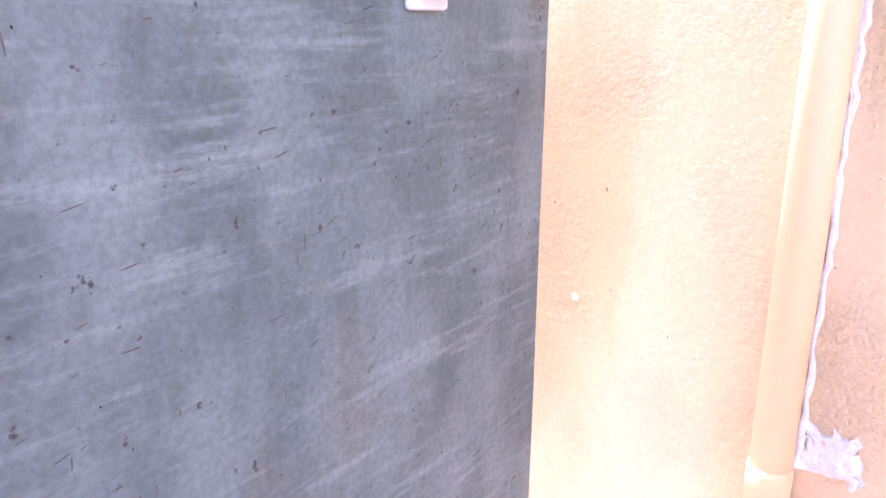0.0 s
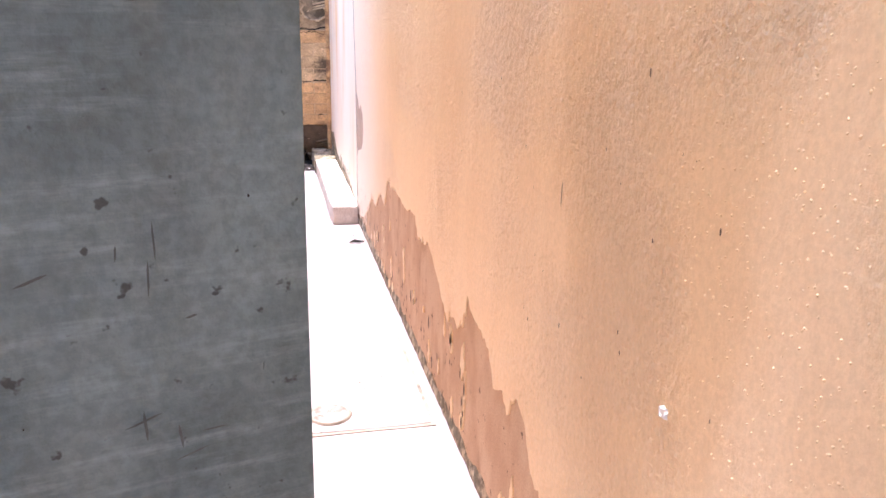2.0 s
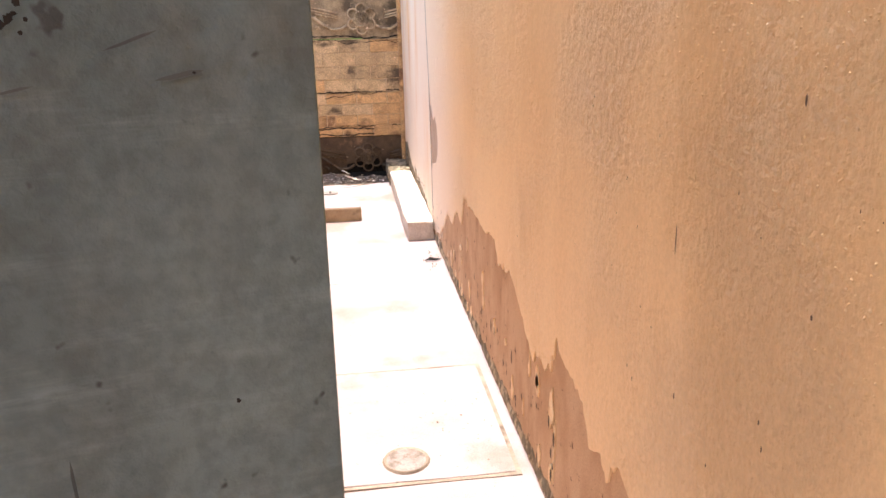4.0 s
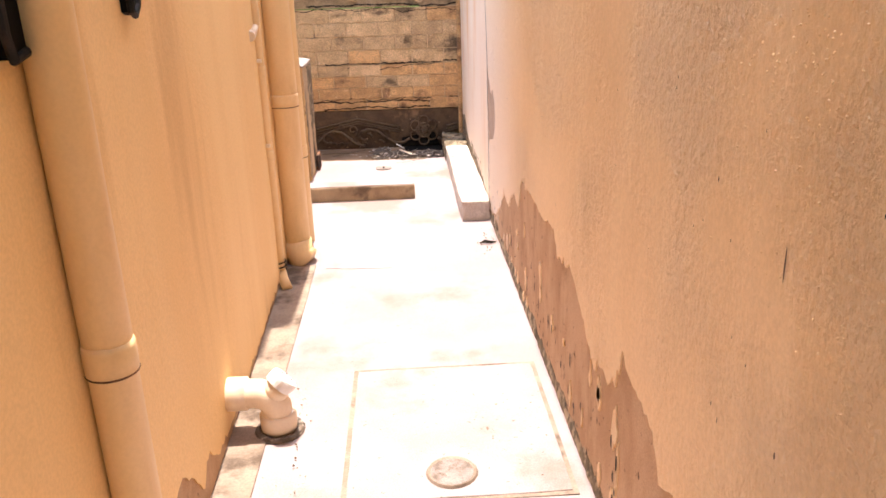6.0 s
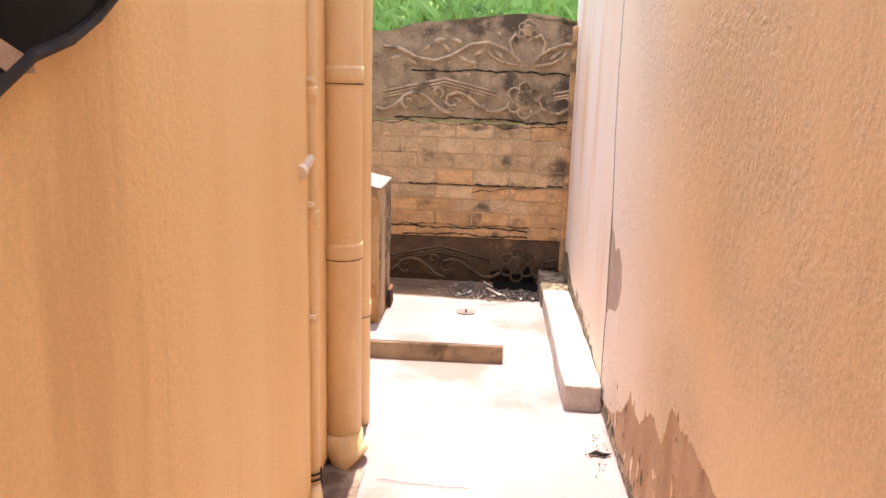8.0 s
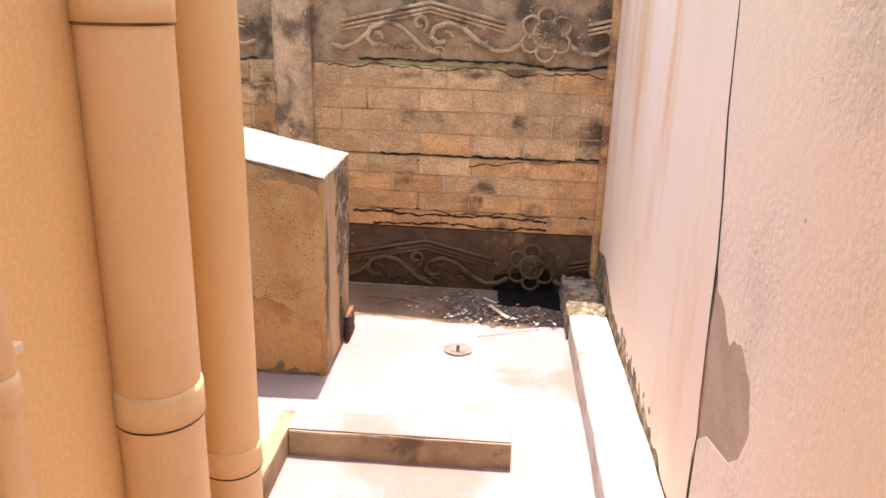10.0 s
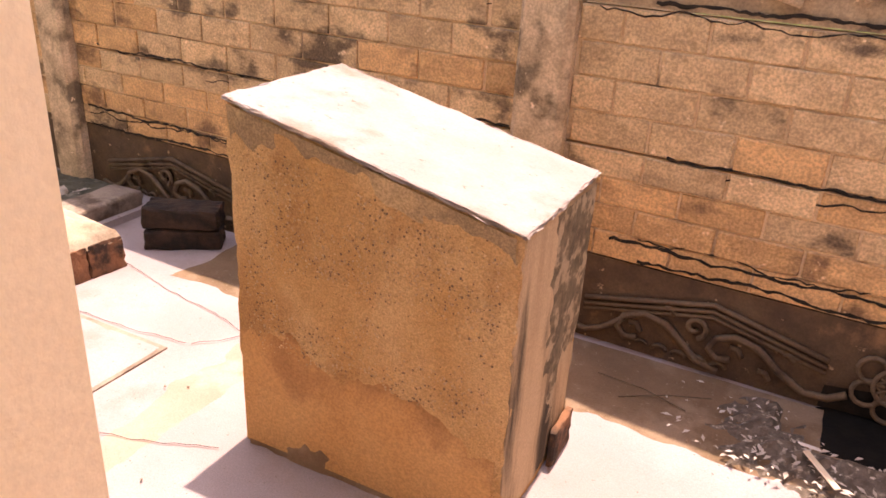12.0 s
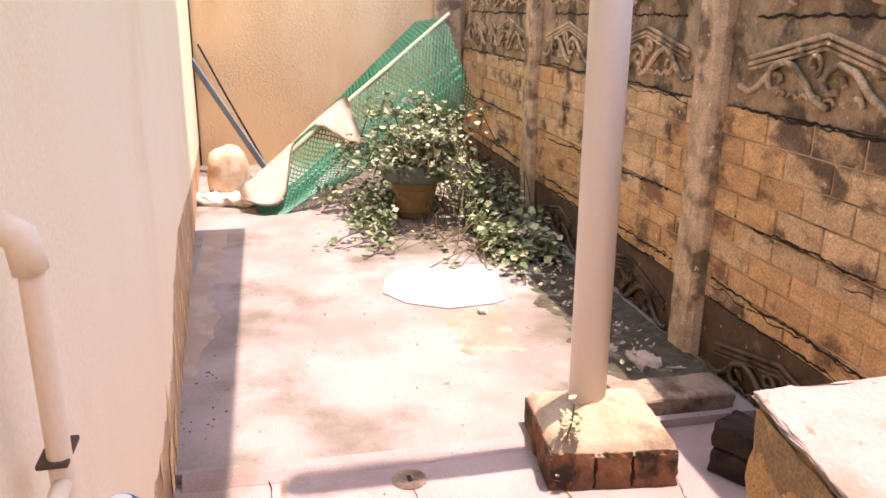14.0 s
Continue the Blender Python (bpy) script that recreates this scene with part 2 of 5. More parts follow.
def box(x0, x1, y0, y1, z0, z1, bev=0.0, segs=2, rot=None):
    return add_box(bmesh.new(), x0, x1, y0, y1, z0, z1, bev, segs, 0, rot)


def rough_box(x0, x1, y0, y1, z0, z1, bev, cuts, amp, freq=9.0, top=None, seed=0.0):
    """A worn block: fine grid, rounded edges, uneven faces. top(x) may give the height of a sloping top."""
    bm = bmesh.new()
    add_box(bm, x0, x1, y0, y1, z0, z1, 0, 0, cuts)
    c = Vector(((x0 + x1) / 2, (y0 + y1) / 2, (z0 + z1) / 2))
    h = Vector((x1 - x0, y1 - y0, z1 - z0)) / 2
    for v in bm.verts:
        d = v.co - c
        inner = Vector([max(-h[i] + bev, min(h[i] - bev, d[i])) for i in range(3)])
        out = d - inner
        if out.length > 1e-6:
            d = inner + out.normalized() * min(out.length, bev) if sum(abs(o) > 1e-6 for o in out) > 1 else d
        p = c + d
        n = noise.noise_vector(p * freq + Vector((seed, seed, seed)))
        n2 = noise.noise_vector(p * freq * 4 + Vector((seed, 3, 1)))
        edge = 1.0 + 1.6 * (sum(abs(o) > 1e-6 for o in out) > 1)
        p = p + (n * 0.7 + n2 * 0.5 * edge) * amp
        if top is not None:
            f = (p.z - z0) / (z1 - z0)
            p.z = z0 + f * (top(p.x) - z0)
        v.co = p
    return bm


def tube(bm, pts, r, seg=8, caps=True, radii=None):
    """Sweeps a ring along points."""
    pts = [Vector(p) for p in pts]
    rings = []
    up = None
    for i, p in enumerate(pts):
        d = (pts[min(i + 1, len(pts) - 1)] - pts[max(i - 1, 0)]).normalized()
        if up is None:
            up = Vector((0, 0, 1)) if abs(d.z) < 0.9 else Vector((1, 0, 0))
        a = d.cross(up).normalized()
        b = a.cross(d).normalized()
        up = b
        rr = radii[i] if radii else r
        rings.append([bm.verts.new(p + a * (rr * math.cos(t)) + b * (rr * math.sin(t)))
                      for t in [2 * math.pi * k / seg for k in range(seg)]])
    for r0, r1 in zip(rings, rings[1:]):
        for k in range(seg):
            bm.faces.new((r0[k], r0[(k + 1) % seg], r1[(k + 1) % seg], r1[k]))
    if caps:
        bm.faces.new(rings[0][::-1])
        bm.faces.new(rings[-1])
    return bm


def lathe(profile, seg=24):
    """Turns (radius, z) pairs round the z axis."""
    bm = bmesh.new()
    rings = [[bm.verts.new((r * math.cos(2 * math.pi * k / seg), r * math.sin(2 * math.pi * k / seg), z)) for k in range(seg)]
             for r, z in profile]
    for r0, r1 in zip(rings, rings[1:]):
        for k in range(seg):
            bm.faces.new((r0[k], r0[(k + 1) % seg], r1[(k + 1) % seg], r1[k]))
    bm.faces.new(rings[0][::-1])
    bm.faces.new(rings[-1])
    return bm


def slab(outline, thick, place):
    """A flat plate of any outline (u, z): its face stands thick in front of the plane that place(u, z, n) gives."""
    bm = bmesh.new()
    front = [bm.verts.new(place(u, z, thick)) for u, z in outline]
    back = [bm.verts.new(place(u, z, 0.0)) for u, z in outline]
    f0 = bm.faces.new(front)
    n = len(front)
    for i in range(n):
        bm.faces.new((front[i], back[i], back[(i + 1) % n], front[(i + 1) % n]))
    bmesh.ops.triangulate(bm, faces=[f0])
    bmesh.ops.recalc_face_normals(bm, faces=bm.faces)
    return bm


def jag(pts, step=0.02, amp=0.012, tooth=0.03, seed=1):
    """Tears a line: finer points, small noise, and now and then an upright tooth."""
    rnd = random.Random(seed)
    out = []
    for (u0, z0), (u1, z1) in zip(pts, pts[1:]):
        k = max(1, int(math.hypot(u1 - u0, z1 - z0) / step))
        for i in range(k):
            t = i / k
            z = z0 + (z1 - z0) * t
            j = rnd.uniform(-amp, amp) + (rnd.uniform(0, tooth) if rnd.random() < 0.18 else 0)
            out.append((u0 + (u1 - u0) * t + (rnd.uniform(-.2, .2) * step if i else 0), max(0.004, z + (j if i else 0))))
    out.append(pts[-1])
    return out


def loft(strips, thick, place):
    """A thin coat made of strips between pairs of lines (u, z); the first line of each is a torn edge with thickness."""
    bm = bmesh.new()
    for A, B in strips:
        fa = [bm.verts.new(place(u, z, thick)) for u, z in A]
        fb = [bm.verts.new(place(u, z, thick)) for u, z in B]
        ba = [bm.verts.new(place(u, z, -.0005)) for u, z in A]
        for i in range(len(A) - 1):
            bm.faces.new((fa[i], fa[i + 1], fb[i + 1], fb[i]))
            bm.faces.new((ba[i], ba[i + 1], fa[i + 1], fa[i]))
    return bm


def up_from(A, z):
    A = sorted(A)
    return A, [(u, z) for u, _ in A]


def across_to(A, u):
    return A, [(u, z) for _, z in A]


def ribbon(bm, pts, place, w=0.004, n=0.002, seed=0):
    """A thin wavering line of material along (u, z) points, a little proud of its plane."""
    rnd = random.Random(seed)
    rows = []
    for i, (u, z) in enumerate(pts):
        a = Vector(pts[min(i + 1, len(pts) - 1)]) - Vector(pts[max(i - 1, 0)])
        s = Vector((-a.y, a.x)).normalized() * (w * rnd.uniform(0.4, 1.2) / 2)
        rows.append((bm.verts.new(place(u + s.x, z + s.y, n)), bm.verts.new(place(u, z, n + 0.001)), bm.verts.new(place(u - s.x, z - s.y, n))))
    for a, b in zip(rows, rows[1:]):
        bm.faces.new((a[0], a[1], b[1], b[0]))
        bm.faces.new((a[1], a[2], b[2], b[1]))
    return bm


def film(u0, u1, v0, v1, place, n0, n1, fade, seed, edges=(1, 1, 1, 1), step=.014):
    """A thin coat whose uneven rim sinks into the surface beneath it."""
    nu, nv = max(6, int((u1 - u0) / step)), max(6, int((v1 - v0) / step))
    bm = bmesh.new()
    g = []
    for j in range(nv + 1):
        row = []
        for i in range(nu + 1):
            u, v = u0 + (u1 - u0) * i / nu, v0 + (v1 - v0) * j / nv
            d = min([q for q, on in zip((u - u0, u1 - u, v - v0, v1 - v), edges) if on])
            f = min(1.0, d / fade)
            k = noise.noise(Vector((u * 9, v * 9, seed))) + .8 * noise.noise(Vector((u * 31, v * 31, seed + 4)))
            row.append(bm.verts.new(place(u, v, n0 + (n1 - n0) * min(1.0, max(0.0, f + .45 * k)))))
        g.append(row)
    for a, b in zip(g, g[1:]):
        for i in range(nu):
            bm.faces.new((a[i], a[i + 1], b[i + 1], b[i]))
    return bm


def wander(p0, p1, step, amp, seed):
    rnd = random.Random(seed)
    p0, p1 = Vector(p0), Vector(p1)
    k = max(2, int((p1 - p0).length / step))
    side = Vector((-(p1 - p0).y, (p1 - p0).x)).normalized()
    w, out = 0.0, []
    for i in range(k + 1):
        w = w * 0.8 + rnd.uniform(-amp, amp)
        out.append(tuple(p0.lerp(p1, i / k) + side * w))
    return out


# ---- ground, floor ----
def ground():
    xs = [-300, -120, -50, -25] + [-14 + 0.5 * i for i in range(41)] + [12, 25, 60, 300]
    ys = [-300, -100, -30, -10, -4, 5.0, 5.85, 5.95] + [6.2 + 0.35 * i for i in range(26)] + [18, 25, 40, 80, 300]

    def h(x, y):
        if y < 5.9:
            return -0.12
        t = min(1, max(0, (y - 5.9) / 8.0))
        return 0.95 + 3.9 * t + 0.12 * noise.noise(Vector((x * .8, y * .8, 0))) if y > 5.9 else -0.12
    bm = bmesh.new()
    g = [[bm.verts.new((x, y, h(x, y))) for x in xs] for y in ys]
    for a, b in zip(g, g[1:]):
        for i in range(len(xs) - 1):
            bm.faces.new((a[i], a[i + 1], b[i + 1], b[i]))
    ob = part("ground", bm, GRASS)
    ob.data.materials.append(EARTH)
    for p in ob.data.polygons:
        p.material_index = 1 if p.center.y < 5.9 else 0
        p.use_smooth = True
    tagged(ob, "grassy bank and bare earth around the houses", "ground", kind="structure")


def flat(u, z, n):
    return Vector((u, z, n))


def floor_part(name, x0, x1, y0, y1, z, mat_, label):
    nx, ny = max(2, int((x1 - x0) / .12)), max(2, int((y1 - y0) / .12))
    bm = bmesh.new()
    rows = [[bm.verts.new((x0 + (x1 - x0) * i / nx, y0 + (y1 - y0) * j / ny,
                           z + (0.004 * noise.noise(Vector((x0 + i * .3, j * .3, z))) if 0 < i < nx and 0 < j < ny else 0)))
             for i in range(nx + 1)] for j in range(ny + 1)]
    for a, b in zip(rows, rows[1:]):
        for i in range(nx):
            bm.faces.new((a[i], a[i + 1], b[i + 1], b[i]))
    rim = bmesh.ops.extrude_edge_only(bm, edges=[e for e in bm.edges if e.is_boundary])
    for v in rim["geom"]:
        if isinstance(v, bmesh.types.BMVert):
            v.co.z = -0.13
    bmesh.ops.recalc_face_normals(bm, faces=bm.faces)
    return tagged(part(name, bm, mat_), label, "floor", kind="structure")


# ---- walls ----
XR, XL = 0.285, -0.665
CORNER = Vector((XL, 3.922))
MID = Vector((-2.6, 3.93))
FAR = Vector((-7.1, 3.70))
BACK_DIR = (FAR - CORNER).normalized()


def on_right(u, z, n):
    return Vector((XR - n, u, z))


def on_left(u, z, n):
    return Vector((XL + .021 * (3.92 - u) + n, u, z))


def on_back(u, z, n):
    a, b, t = (CORNER, MID, u / 1.935) if u < 1.935 else (MID, FAR, (u - 1.935) / 4.506)
    p = a.lerp(b, t)
    return Vector((p.x, p.y + n, z))


def on_far(u, z, n):
    return Vector((-7.1 + n, u, z))


def walls():
    # the neighbour's wall on the passage, bare plaster under torn paint
    w = tagged(part("wall_right", box(XR, XR + .23, -3.4, 5.72, -.1, 2.75), PLASTER),
               "tan plaster wall with peach paint torn off along its foot", "wall", kind="structure")
    peel = [(.66, .01), (.80, .10), (.93, .22), (1.02, .28), (1.07, .36), (1.125, .385), (1.15, .36), (1.185, .315), (1.22, .355), (1.29, .325),
            (1.335, .40), (1.44, .42), (1.51, .43), (1.538, .455), (1.555, .39), (1.575, .35), (1.60, .365), (1.63, .325), (1.68, .34), (1.75, .30), (1.83, .34), (1.96, .42), (2.03, .445),
            (2.06, .43), (2.2, .41), (2.25, .475), (2.42, .45), (2.63, .46), (2.78, .45), (2.86, .465), (2.93, .33), (3.06, .36), (3.2, .26), (3.34, .28), (3.5, .16),
            (3.7, .08), (3.90, .04)]
    lower = [(3.65, .53), (3.68, .47), (3.73, .43), (3.80, .415), (3.87, .40), (3.925, .36)]
    upper = [(3.65, .55), (3.685, .62), (3.75, .655), (3.81, .625), (3.87, .675), (3.925, .69)]
    line = [(3.955, .75), (3.965, .80), (3.975, .86), (4.01, .95), (4.02, 1.02), (4.035, 1.12), (4.045, 1.23), (4.05, 1.6), (4.03, 2.0), (4.05, 2.745)]
    torn = [p for p in sorted(jag(peel, .016, .007, .03, 3)) if p[0] < 3.645] + [(3.65, .09)]
    strips = [up_from([(-3.4, .01), (.655, .01)] + torn, 2.745),
              ([(u, z) for u, z in lower], [(3.65, .09), (3.68, .085), (3.73, .075), (3.80, .06), (3.87, .05), (3.925, .04)]),
              up_from(jag(upper, .02, .006, .01, 4), 2.745),
              across_to([(3.925, .69)] + line, 3.925)]
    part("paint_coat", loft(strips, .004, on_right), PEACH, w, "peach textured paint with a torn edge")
    foot = sorted(jag([(3.94, .05), (3.99, .06), (4.1, .1), (4.33, .12), (4.74, .13), (5.11, .15), (5.25, .2), (5.4, .26), (5.71, .22)], .02, .006, .008, 5))
    edge = [(3.945, .3), (3.93, .36), (3.945, .45), (3.955, .57), (3.962, .70), (3.962, .75), (3.973, .80), (3.984, .86), (4.018, .95), (4.027, 1.02), (4.041, 1.12),
            (4.052, 1.23), (4.055, 1.6), (4.036, 2.0), (4.056, 2.745)]
    part("paint_coat", loft([up_from(foot, .3), across_to(edge, 5.71)], .004, on_right), PALE, w, "pale pinkish paint with orange streaks")
    bm = bmesh.new()
    ribbon(bm, [(3.928, .05), (3.928, .2), (3.925, .37), (3.95, .57), (3.958, .75), (3.979, .86), (4.023, 1.02), (4.048, 1.23), (4.052, 1.6), (4.033, 2.0), (4.053, 2.7)], on_right, .012, .0042, 2)
    part("crack", bm, CRACK, w)
    part("mould_band", film(4.1, 5.62, .03, .25, on_right, .0010, .0058, .17, 2.0, (1, 0, 0, 1)), MOULD, w, "black mould creeping up from the kerb")
    part("bare_patch", slab([(3.92, .37), (3.85, .38), (3.73, .41), (3.66, .47), (3.64, .55), (3.675, .64), (3.75, .67), (3.87, .69), (3.95, .70), (3.945, .5)], .0015, on_right), PATCH, w)
    rnd = random.Random(11)
    bm = bmesh.new()
    for i in range(38):  # flakes of paint left on the bare strip
        u, z = rnd.uniform(.95, 3.85), 0
        top = .05 + .30 * min(1, max(0, (u - .8) / .7)) * (1 if u < 3 else .45)
        z = rnd.uniform(.02, top * .82)
        a, b = rnd.uniform(.006, .022), rnd.uniform(.012, .06)
        k = 13
        o = [(u + a * math.cos(2 * math.pi * t / k) * rnd.uniform(.35, 1.25), max(.006, z + b * math.sin(2 * math.pi * t / k) * rnd.uniform(.35, 1.25))) for t in range(k)]
        vs = [bm.verts.new(on_right(p, q, .0035)) for p, q in o]
        vb = [bm.verts.new(on_right(p, q, -.001)) for p, q in o]
        bm.faces.new(vs)
        for t in range(k):
            bm.faces.new((vs[t], vb[t], vb[(t + 1) % k], vs[(t + 1) % k]))
    bmesh.ops.recalc_face_normals(bm, faces=bm.faces)
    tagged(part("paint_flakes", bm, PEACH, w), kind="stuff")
    bm = bmesh.new()
    for i in range(150):  # pits and lifted chips
        if i < 80:
            u, z = rnd.uniform(1.5, 3.9), rnd.uniform(.02, .22)
        else:
            u, z = rnd.uniform(-.2, 3.6), rnd.uniform(.5, 1.25)
        a = rnd.uniform(.003, .009) if i < 80 else rnd.uniform(.0007, .0018)
        b = a * rnd.uniform(1, 3.2)
        vs = [bm.verts.new(on_right(u + a * math.cos(t) * rnd.uniform(.6, 1.1), z + b * math.sin(t) * rnd.uniform(.6, 1.1), .0052 if i >= 80 else .0046)) for t in [k * math.pi / 3 for k in range(6)]]
        bm.faces.new(vs)
    tagged(part("chips", bm, CRACK, w), kind="stuff")
    bm = bmesh.new()
    for i in range(2600):  # raised crumbs where the roughcast shows through
        cu, cz, su, sz = rnd.choice(((.62, 1.10, .16, .14), (.95, 1.02, .12, .10), (.50, .85, .20, .22), (.80, 1.25, .25, .10), (.30, .95, .14, .25)))
        u, z, r = rnd.gauss(cu, su), rnd.gauss(cz, sz), rnd.uniform(.0008, .0021)
        if not .12 < u < 1.5 or z < .45:
            continue
        vs = [bm.verts.new(on_right(u + r * rnd.uniform(.6, 1.5) * math.cos(t), z + r * rnd.uniform(.6, 1.8) * math.sin(t), .0038)) for t in [k * math.pi / 2.5 for k in range(5)]]
        tip = bm.verts.new(on_right(u, z, .0042 + r * .8))
        for k in range(5):
            bm.faces.new((vs[k], vs[(k + 1) % 5], tip))
    bmesh.ops.recalc_face_normals(bm, faces=bm.faces)
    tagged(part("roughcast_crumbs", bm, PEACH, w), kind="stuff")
    part("foot_dirt", film(1.0, 3.85, .0, .06, on_right, -.004, .0062, .05, 8.0, (1, 0, 0, 1)), MOULD, w, "black damp line along the foot")
    part("filler_dab", rough_box(XR - .009, XR - .002, .56, .574, .655, .67, .003, 4, .003, 60), GLUE, w, "dab of white filler")
    bm = bmesh.new()
    for u, z, a, b in ((.497, .917, .002, .005), (.955, .85, .0018, .022), (.926, .63, .002, .005), (.64, .864, .002, .003), (.69, 1.067, .002, .006)):
        bm.faces.new([bm.verts.new(on_right(u + a * math.cos(t), z + b * math.sin(t), .006)) for t in [k * math.pi / 4 for k in range(8)]])
    part("scuff", bm, IRON, w)

    # the house: passage side, back side, roof edge
    foot_pts = [(XL + .021 * 3.54, .38), (CORNER.x, CORNER.y), (MID.x, MID.y), (FAR.x, FAR.y), (-7.1, .38)]
    bm = bmesh.new()
    lo = [bm.verts.new((x, y, -.1)) for x, y in foot_pts]
    hi = [bm.verts.new((x, y, 2.7)) for x, y in foot_pts]
    bm.faces.new(lo[::-1])
    bm.faces.new(hi)
    for i in range(5):
        bm.faces.new((lo[i], lo[(i + 1) % 5], hi[(i + 1) % 5], hi[i]))
    bmesh.ops.recalc_face_normals(bm, faces=bm.faces)
    w2 = tagged(part("wall_left", bm, PLASTER), "peach painted house wall along the passage and the yard", "wall", kind="structure")
    base = jag([(3.925, .02), (3.3, .03), (2.6, .025), (2.08, .03), (1.87, .05), (1.80, .11), (1.72, .06), (1.66, .13), (1.58, .19), (1.45, .16), (1.2, .1), (.39, .04)], .02, .008, .02, 8)
    base = sorted(base)
    part("paint_coat", loft([up_from([p for p in base if p[0] < 3.745] + [(3.745, .02)], 2.69)], .004, on_left), PEACH_L, w2, "orange-peach paint, stained by runs")
    # light from the yard on the corner is put in as cream colour
    part("corner_coat", loft([up_from([(3.745, .02)] + [p for p in base if p[0] > 3.745], 2.69)], .004, on_left), CREAM, w2, "paint at the corner, turned cream for light from the yard")
    ln = (FAR - CORNER).length
    base = jag([(ln - .01, .2), (5.0, .28), (3.9, .36), (3.22, .43), (2.86, .46), (2.6, .41), (2.4, .38), (2.14, .27), (1.92, .26), (1.77, .22), (1.62, .2), (1.2, .16), (.6, .08), (.0, .03)], .02, .012, .05, 21)
    part("paint_coat", loft([up_from(base, 2.69)], .004, on_back), CREAM, w2, "cream paint with a torn lower edge")
    bm = bmesh.new()
    for i in range(60):
        u = rnd.uniform(1.3, 3.6)
        z = rnd.uniform(.02, .2 + .1 * (u - 1.3))
        a, b = rnd.uniform(.008, .03), rnd.uniform(.02, .08)
        vs = [bm.verts.new(on_back(u + a * math.cos(t) * rnd.uniform(.5, 1.2), max(.005, z + b * math.sin(t) * rnd.uniform(.5, 1.2)), .003)) for t in [k * math.pi / 4 for k in range(8)]]
        bm.faces.new(vs)
    tagged(part("paint_flakes", bm, PEACH_L, w2), kind="stuff")
    part("corner_joint", box(XL + .001, XL + .008, 3.90, 3.928, .33, .345), CRACK, w2, "dark gap at the corner")

    w3 = tagged(part("wall_far", box(-7.35, -7.1, 3.4, 5.95, -.1, 2.7), PLASTER), "peach wall closing the end of the yard", "wall", kind="structure")
    part("paint_coat", slab([(3.70, .02), (5.88, .02), (5.88, 2.69), (3.70, 2.69)], .004, on_far), PEACH_W, w3)
    part("end_pilaster", box(-7.1, -7.02, 5.62, 5.84, -.05, 2.69, .005), FENCE_L, w3)
    part("corner_gap", box(-7.095, -7.08, 3.702, 3.716, .0, 2.6), CRACK, w3)
    tagged(part("wall_rear", box(-7.3, XR + .2, -3.6, -3.4, -.1, 2.4), PEACH_W), "plain peach wall closing the front yard", "wall", kind="structure")
    tagged(part("wall_side", box(-7.3, -7.1, -3.4, .38, -.1, 2.4), PEACH_W), "plain peach side wall of the front yard", "wall", kind="structure")

    roof = tagged(part("roof_eave", box(-5.1, XL - .02, .42, 4.72, 2.72, 2.80, .01), ROOF), "grey sheet roof edge over the house", "roof", kind="structure")
    # sheet added out of view to shade the door and near wall
    part("porch_sheet", box(-5.1, XR + .20, -1.9, .41, 2.80, 2.83, .005), ROOF, roof)


# ---- fence of cast concrete panels ----
F0 = Vector((0.30, 5.632))
FD = Vector((-1.0, 0.03)).normalized()
FN = Vector((-FD.y * -1, -1.0)).normalized()
BAY, POST = 1.885, 0.155
POST_U = [1.235, 1.235 + BAY + POST, 1.235 + 2 * (BAY + POST), 1.235 + 3 * (BAY + POST)]
LEVELS = [(-.04, .268), (.272, .582), (.588, .952), (.958, 1.2415), (1.240, 1.46)]


def on_fence(u, z, n):
    p = F0 + FD * u
    return Vector((p.x, p.y + .008 - n, z))


def arc(cx, cz, r, a0, a1, k=12, rz=None):
    rz = rz or r
    return [(cx + r * math.cos(radians(a0 + (a1 - a0) * i / k)), cz + rz * math.sin(radians(a0 + (a1 - a0) * i / k))) for i in range(k + 1)]


def relief_tube(bm, pts, r, u0, z0, n=0.006, flip=1):
    tube(bm, [on_fence(u0 + flip * u, z0 + z, n + .004) for u, z in pts], r * .95, 6)


def spiral(cx, cz, r, a0, turns, k=16):
    return [(cx + r * (1 - .75 * i / k) * math.cos(radians(a0 + 360 * turns * i / k)), cz + r * (1 - .75 * i / k) * math.sin(radians(a0 + 360 * turns * i / k))) for i in range(k + 1)]


def flower(bm, u, z, s=1.0):
    for k in range(6):
        a = k * 60 + 30
        c = (u + .067 * s * math.cos(radians(a)), z + .067 * s * math.sin(radians(a)))
        tube(bm, [on_fence(p, q, .009) for p, q in arc(c[0], c[1], .036 * s, 0, 360, 12)], .0068 * s, 6, False)
    tube(bm, [on_fence(p, q, .012) for p, q in arc(u, z, .05 * s, 0, 360, 16)], .007 * s, 6, False)
    for k in range(12):
        a = radians(k * 30)
        tube(bm, [on_fence(u + r * math.cos(a) * s, z + r * math.sin(a) * s, .012) for r in (.012, .046)], .0055 * s, 5)
    tube(bm, [on_fence(u, z, .002), on_fence(u, z, .022)], .013 * s, 8)


